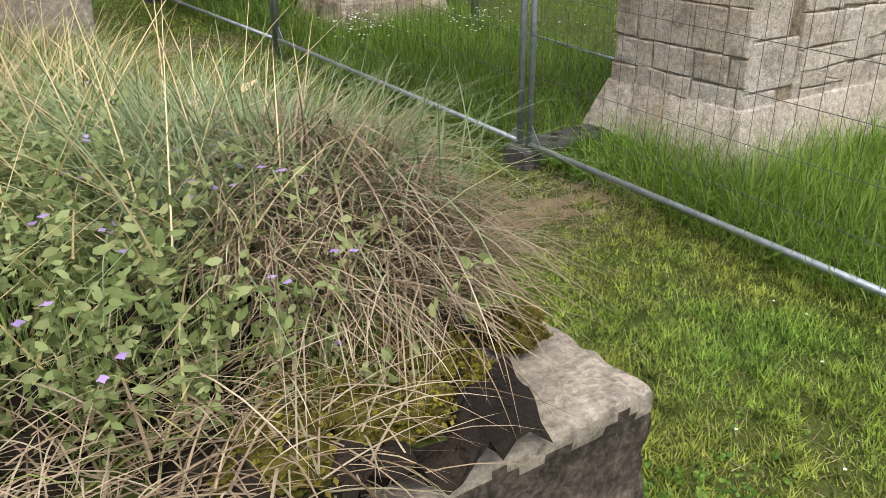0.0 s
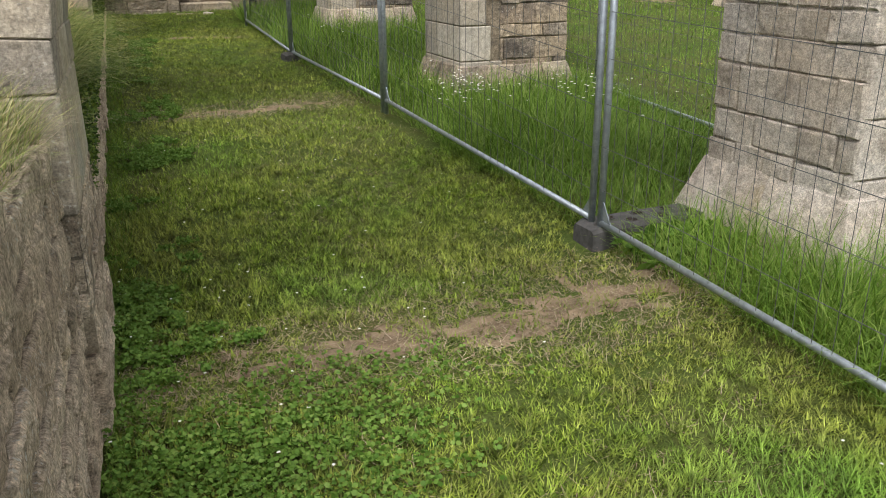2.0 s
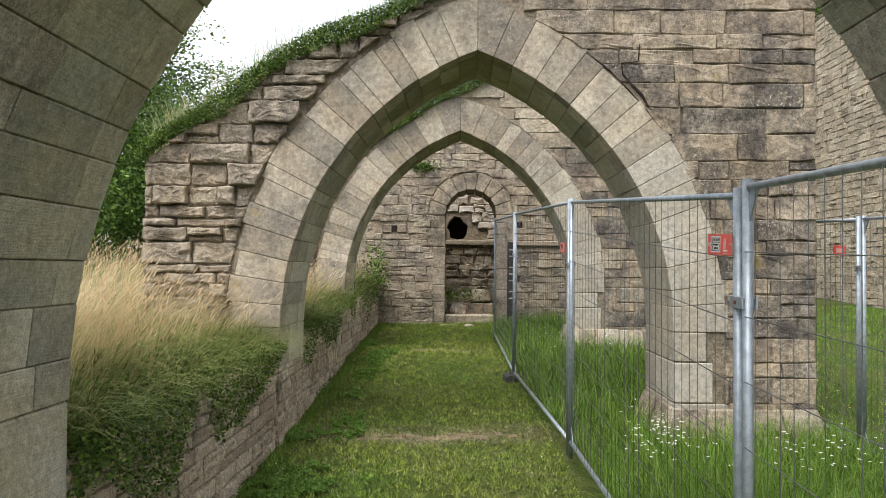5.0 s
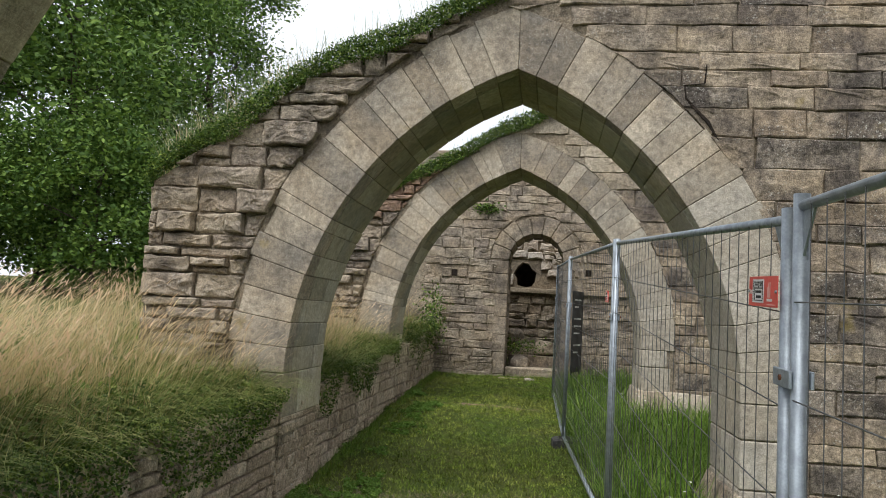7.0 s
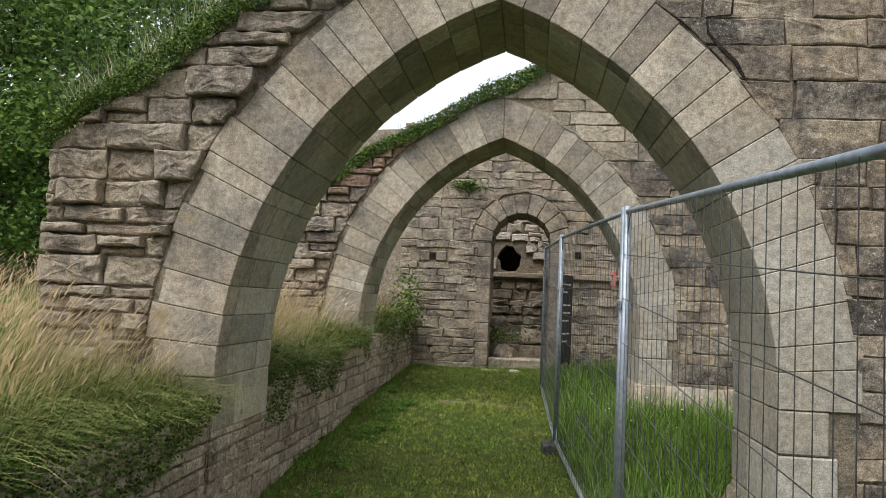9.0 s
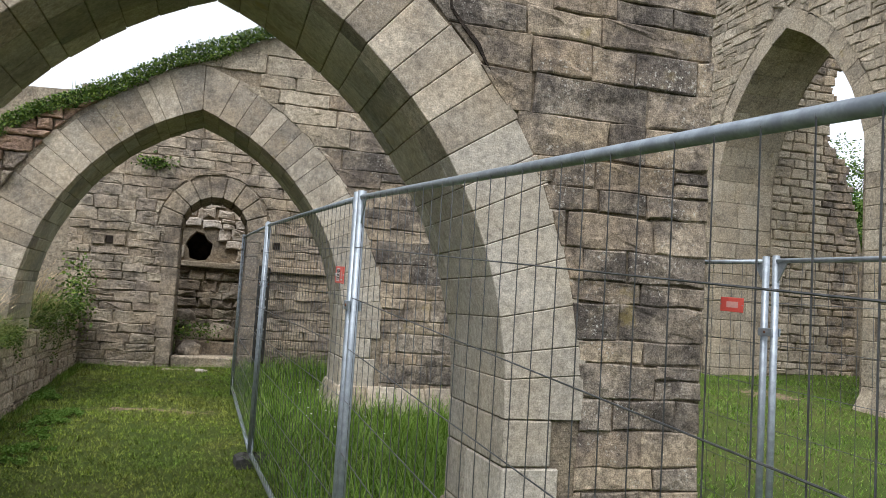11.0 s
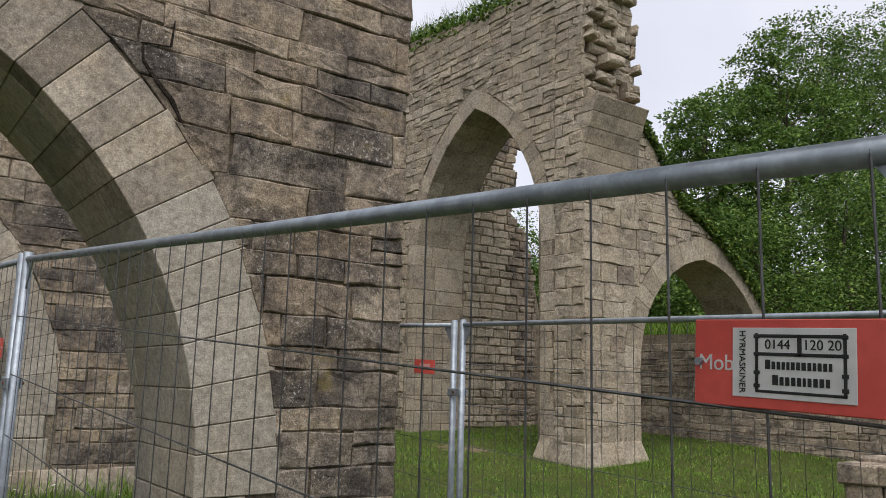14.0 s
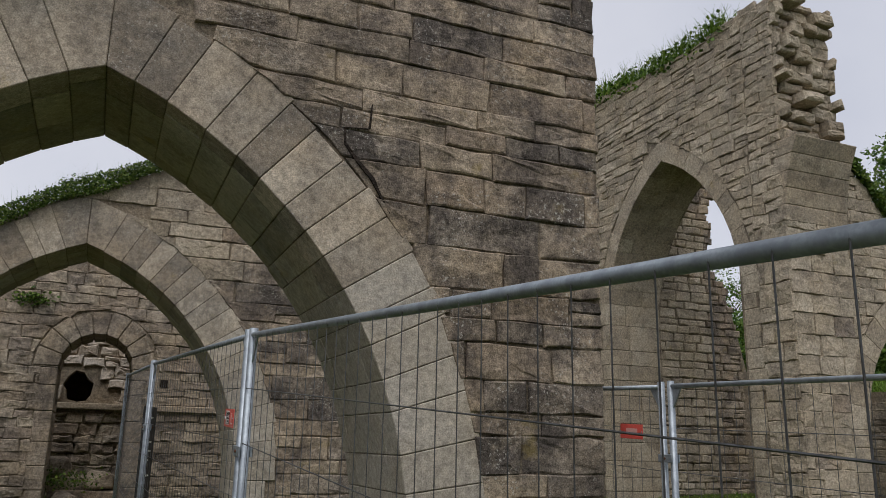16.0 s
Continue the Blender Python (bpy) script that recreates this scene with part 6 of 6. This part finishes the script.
def crest(name, x, z, y0, y1, n_leaf, n_grass, hang=0.18, gh=(0.15, 0.55), size=0.035, thick=0.13, green=M_CREEPER):
    """Creeper and grass along a ruined wall's sloping top; hangs over the face towards the aisle."""
    x, z = np.array(x), np.array(z)
    u = nrng.uniform(x[0], x[-1], n_leaf)
    y = y0 - 0.10 + (y1 - y0) * nrng.random(n_leaf) ** 1.6
    zz = np.interp(u, x, z) + thick * nrng.random(n_leaf) * (0.5 + n2(u, y, 6.0))
    edge = nrng.random(n_leaf) < 0.6
    zz = np.where(edge, np.interp(u, x, z) + thick - (thick + hang * n2(u, u * 0.2, 5.0)) * nrng.random(n_leaf), zz)
    y = np.where(edge, y0 - nrng.uniform(-0.02, 0.12, n_leaf), y)
    soup(name + "_creeper", *leaves(np.stack([u, y, zz], 1), size, 0.35, 0.75), green, None, "green creeping stonecrop along the wall top", "stuff")
    u = nrng.uniform(x[0], x[-1], n_grass)
    y = nrng.uniform(y0 + 0.05, y1, n_grass)
    p = np.stack([u, y, np.interp(u, x, z) + 0.02], 1)
    k = n2(u, y, 3.0)
    soup(name + "_grass", *blades(p, nrng.uniform(*gh, n_grass) * (0.5 + k), nrng.uniform(0.002, 0.006, n_grass), nrng.uniform(0, 6.28, n_grass), nrng.uniform(0.05, 0.5, n_grass), nrng.uniform(0, 0.4, n_grass), 3), M_BLUEGRASS if n_grass < 5000 else M_TALL, None, "thin grass growing on the wall top", "stuff")


crest("middle_wall", [-0.66, -0.3, 0.06, 0.48, 0.91, 1.43, 1.9, 2.3], [2.42, 2.64, 2.88, 3.2, 3.44, 3.62, 3.87, 4.1], 7.86, 8.9, 34000, 4200, size=0.019)
p = np.stack([nrng.uniform(-0.65, 0.7, 700), nrng.uniform(7.9, 8.8, 700), np.zeros(700)], 1)
p[:, 2] = np.interp(p[:, 0], [-0.66, 0.06, 0.48], [2.44, 2.88, 3.2])
soup("crest_straw", *blades(p, nrng.uniform(0.25, 0.6, 700), nrng.uniform(0.003, 0.006, 700), nrng.uniform(0, 6.28, 700), nrng.uniform(0.05, 0.45, 700), 0.25, 3), M_PALESTRAW, None, "tall pale grass on the wall's broken end", "stuff")
crest("back_wall", [-0.8, -0.3, 0.52, 1.22, 1.93, 2.8, 3.4], [2.28, 2.76, 3.24, 3.6, 4.02, 4.42, 4.55], 12.6, 13.6, 24000, 4000, size=0.027)
crest("far_arch", [13.2, 13.6, 14.0, 14.3, 15.0, 15.6, 16.4, 17.0, 17.4], [6.2, 5.78, 5.28, 4.88, 4.55, 4.23, 3.63, 3.02, 2.85], 12.6, 13.65, 8000, 5200, size=0.07, hang=0.1, gh=(0.2, 0.5))
# tops of the walls that run along the nave
y = np.linspace(12.8, 22, 60)
u = nrng.uniform(13.6, 24, 7000)
p = np.stack([11.8 + nrng.random(7000) ** 1.5 * 1.2 - 0.06, u, np.interp(u, bx, bz) + nrng.uniform(-0.2, 0.3, 7000)], 1)
soup("nave_wall_creeper", *leaves(p, 0.09, 0.3, 0.7), M_CREEPER, None, "green growth along the top of the tall wall", "stuff")
p[:, 2] = np.interp(u, bx, bz)
m = len(p)
soup("nave_wall_grass", *blades(p, nrng.uniform(0.2, 0.6, m), nrng.uniform(0.008, 0.016, m), nrng.uniform(0, 6.28, m), nrng.uniform(0.1, 0.5, m), 0.2, 2), M_TALL, None, "grass on the top of the tall wall", "stuff")
p = scatter(9000, 16.8, 18.2, 6.0, 18.0, lambda x, y: np.interp(y, [2, 8, 12.5, 17, 30], [2.2, 2.5, 2.7, 2.8, 2.85]))
m = len(p)
soup("outer_wall_grass", *blades(p, nrng.uniform(0.2, 0.55, m), nrng.uniform(0.008, 0.016, m), nrng.uniform(0, 6.28, m), nrng.uniform(0.1, 0.6, m), 0.3, 2), M_TALL, None, "grass on the top of the outer wall", "stuff")
# sprigs in the masonry
p = np.concatenate([np.stack([1.4 + nrng.normal(0, 0.12, 260), 16.24 + nrng.normal(0, 0.02, 260), 3.45 + nrng.normal(0, 0.05, 260)], 1), np.stack([2.0 + nrng.normal(0, 0.25, 500), 17.0 + nrng.normal(0, 0.2, 500), 0.95 + nrng.normal(0, 0.08, 500)], 1), np.stack([0.6 + nrng.normal(0, 0.10, 900), 15.6 + nrng.normal(0, 0.4, 900), 1.4 + nrng.normal(0, 0.25, 900)], 1)])
soup("wall_sprigs", *leaves(p, 0.05, 0.3, 0.7), M_CREEPER, None, "green sprigs rooted in the masonry", "stuff")

# ---- trees ----


def tree(x, y, height, radius, trunk_r, n_leaf, leaf, material, label, group, low=0.25, airy=0.5, name="tree", full=1.0):
    z0 = float(ground_z(x, y)) if x > 0 else float(bank_z(x, y)) if y > 0.7 else float(ground_z(x, y))
    z0 -= 0.05
    root = new(name)
    root.location = (x, y, z0)
    tagged(root, label, "tree", group)
    tv, tf = [], []

    def limb(a, b, r0, r1, n=7):
        o = len(tv)
        a, b = Vector(a), Vector(b)
        mid = (a + b) / 2 + Vector((rng.uniform(-1, 1), rng.uniform(-1, 1), rng.uniform(-0.3, 0.5))) * (b - a).length * 0.08
        d = (b - a).normalized()
        s = d.orthogonal().normalized()
        t = d.cross(s)
        for c, r in ((a, r0), (mid, (r0 + r1) / 2), (b, r1)):
            for i in range(n):
                w = 2 * math.pi * i / n
                tv.append(c + (s * math.cos(w) + t * math.sin(w)) * r)
        for k in range(2):
            for i in range(n):
                j = (i + 1) % n
                tf.append((o + k * n + i, o + k * n + j, o + (k + 1) * n + j, o + (k + 1) * n + i))
        return b

    centres = []
    top = limb((0, 0, -0.1), (rng.uniform(-0.3, 0.3), rng.uniform(-0.3, 0.3), height * 0.55), trunk_r, trunk_r * 0.5)
    tip = limb(top, (top.x + rng.uniform(-0.4, 0.4), top.y, height * 0.9), trunk_r * 0.5, trunk_r * 0.12)
    centres.append((tip, radius * 0.3))
    for k in range(15):
        h = height * (low + (0.86 - low) * k / 14)
        ang = k * 2.4 + rng.uniform(-0.4, 0.4)
        shape = math.sin(math.pi * min(1, 0.18 + 0.82 * (h / height - low * 0.6) / (1.02 - low * 0.6)))
        reach = radius * max(0.25, shape) * rng.uniform(0.65, 1.1)
        start = Vector((0, 0, h * 0.78)) if h < height * 0.6 else top.lerp(tip, 0.5)
        start = Vector((top.x * min(1, h / height / 0.55), top.y * min(1, h / height / 0.55), min(h * 0.8, height * 0.8)))
        end = limb(start, (reach * math.cos(ang), reach * math.sin(ang), h + rng.uniform(0, height * 0.08)), trunk_r * 0.3, trunk_r * 0.05, 5)
        centres.append((end, radius * rng.uniform(0.2, 0.36)))
        for j in range(4):
            q = start.lerp(end, rng.uniform(0.4, 0.95)) + Vector((rng.uniform(-1, 1), rng.uniform(-1, 1), rng.uniform(-0.5, 0.8))) * radius * 0.24
            limb(start.lerp(end, 0.5), q, trunk_r * 0.08, trunk_r * 0.02, 4)
            centres.append((q, radius * rng.uniform(0.13, 0.26)))
    mesh_ob("trunk", tv, tf, M_BARK, root, "", True)
    w = np.array([c[1] ** 2 for c in centres])
    pick = nrng.choice(len(centres), n_leaf, p=w / w.sum())
    C = np.array([list(c[0]) for c in centres])[pick]
    R = np.array([c[1] for c in centres])[pick] * full
    d = nrng.normal(size=(n_leaf, 3))
    d /= np.linalg.norm(d, axis=1, keepdims=True)
    # leaves gather in sprays within each clump
    spray = nrng.integers(0, 14, n_leaf)
    key = (pick * 14 + spray)
    off = np.random.default_rng(3).normal(size=(len(centres) * 14, 3))
    off /= np.linalg.norm(off, axis=1, keepdims=True)
    p = C + off[key] * R[:, None] * 0.85 + d * R[:, None] * airy * nrng.random((n_leaf, 1)) ** 0.5 * [1.2, 1.2, 0.55]
    ob = soup("crown", *leaves(p, leaf, 0.45, 0.55), material, root)
    return root


for k, (x, y, h, r) in enumerate(((-13.5, 17.0, 11.5, 4.2), (-9.2, 19.0, 11.0, 3.6), (-9.6, 28.0, 13.0, 3.2), (-18.0, 21.0, 14.0, 5.0))):
    tree(x, y, h, r, 0.22, 62000, 0.145, M_DARKTREE, "leafy dark green broadleaf tree beyond the ruined wall", "trees behind the bank", low=0.04, airy=0.72, full=1.35)
for k, (x, y, h, r) in enumerate(((-6.3, 16.5, 3.8, 2.0), (-9.5, 14.0, 4.2, 2.4), (-5.2, 21.0, 4.0, 2.2), (-12.5, 12.5, 4.5, 2.6))):
    tree(x, y, h, r, 0.07, 22000, 0.11, M_DARKTREE, "dense dark green bush behind the bank", "bushes behind the bank", low=0.02, airy=0.9, name="bush")
for k, (x, y, h, r) in enumerate(((27.5, 21.0, 10.5, 2.9), (31.5, 20.0, 13.5, 3.6), (37.0, 21.5, 15.5, 4.4), (43.0, 21.0, 16.5, 5.0))):
    tree(x, y, h, r, 0.2, 30000, 0.15, M_TREE, "tall airy green broadleaf tree on the slope", "trees on the slope", low=0.3, airy=0.42)
for k, (x, y, h, r) in enumerate(((21.5, 18.5, 3.6, 2.2), (24.0, 17.0, 5.0, 2.6), (27.5, 16.0, 6.5, 3.2), (32.0, 15.0, 7.0, 3.6), (37.0, 14.0, 8.0, 4.0), (24.5, 22.5, 5.6, 2.8), (29.0, 24.0, 7.0, 3.5), (24.0, 27.5, 6.0, 2.6), (20.3, 23.0, 4.4, 1.7), (43.0, 13.0, 9.0, 4.6))):
    tree(x, y, h, r, 0.09, 20000, 0.12, M_TREE, "dense green bush on the slope behind the ruin", "bushes on the slope", low=0.02, airy=0.85, name="bush")
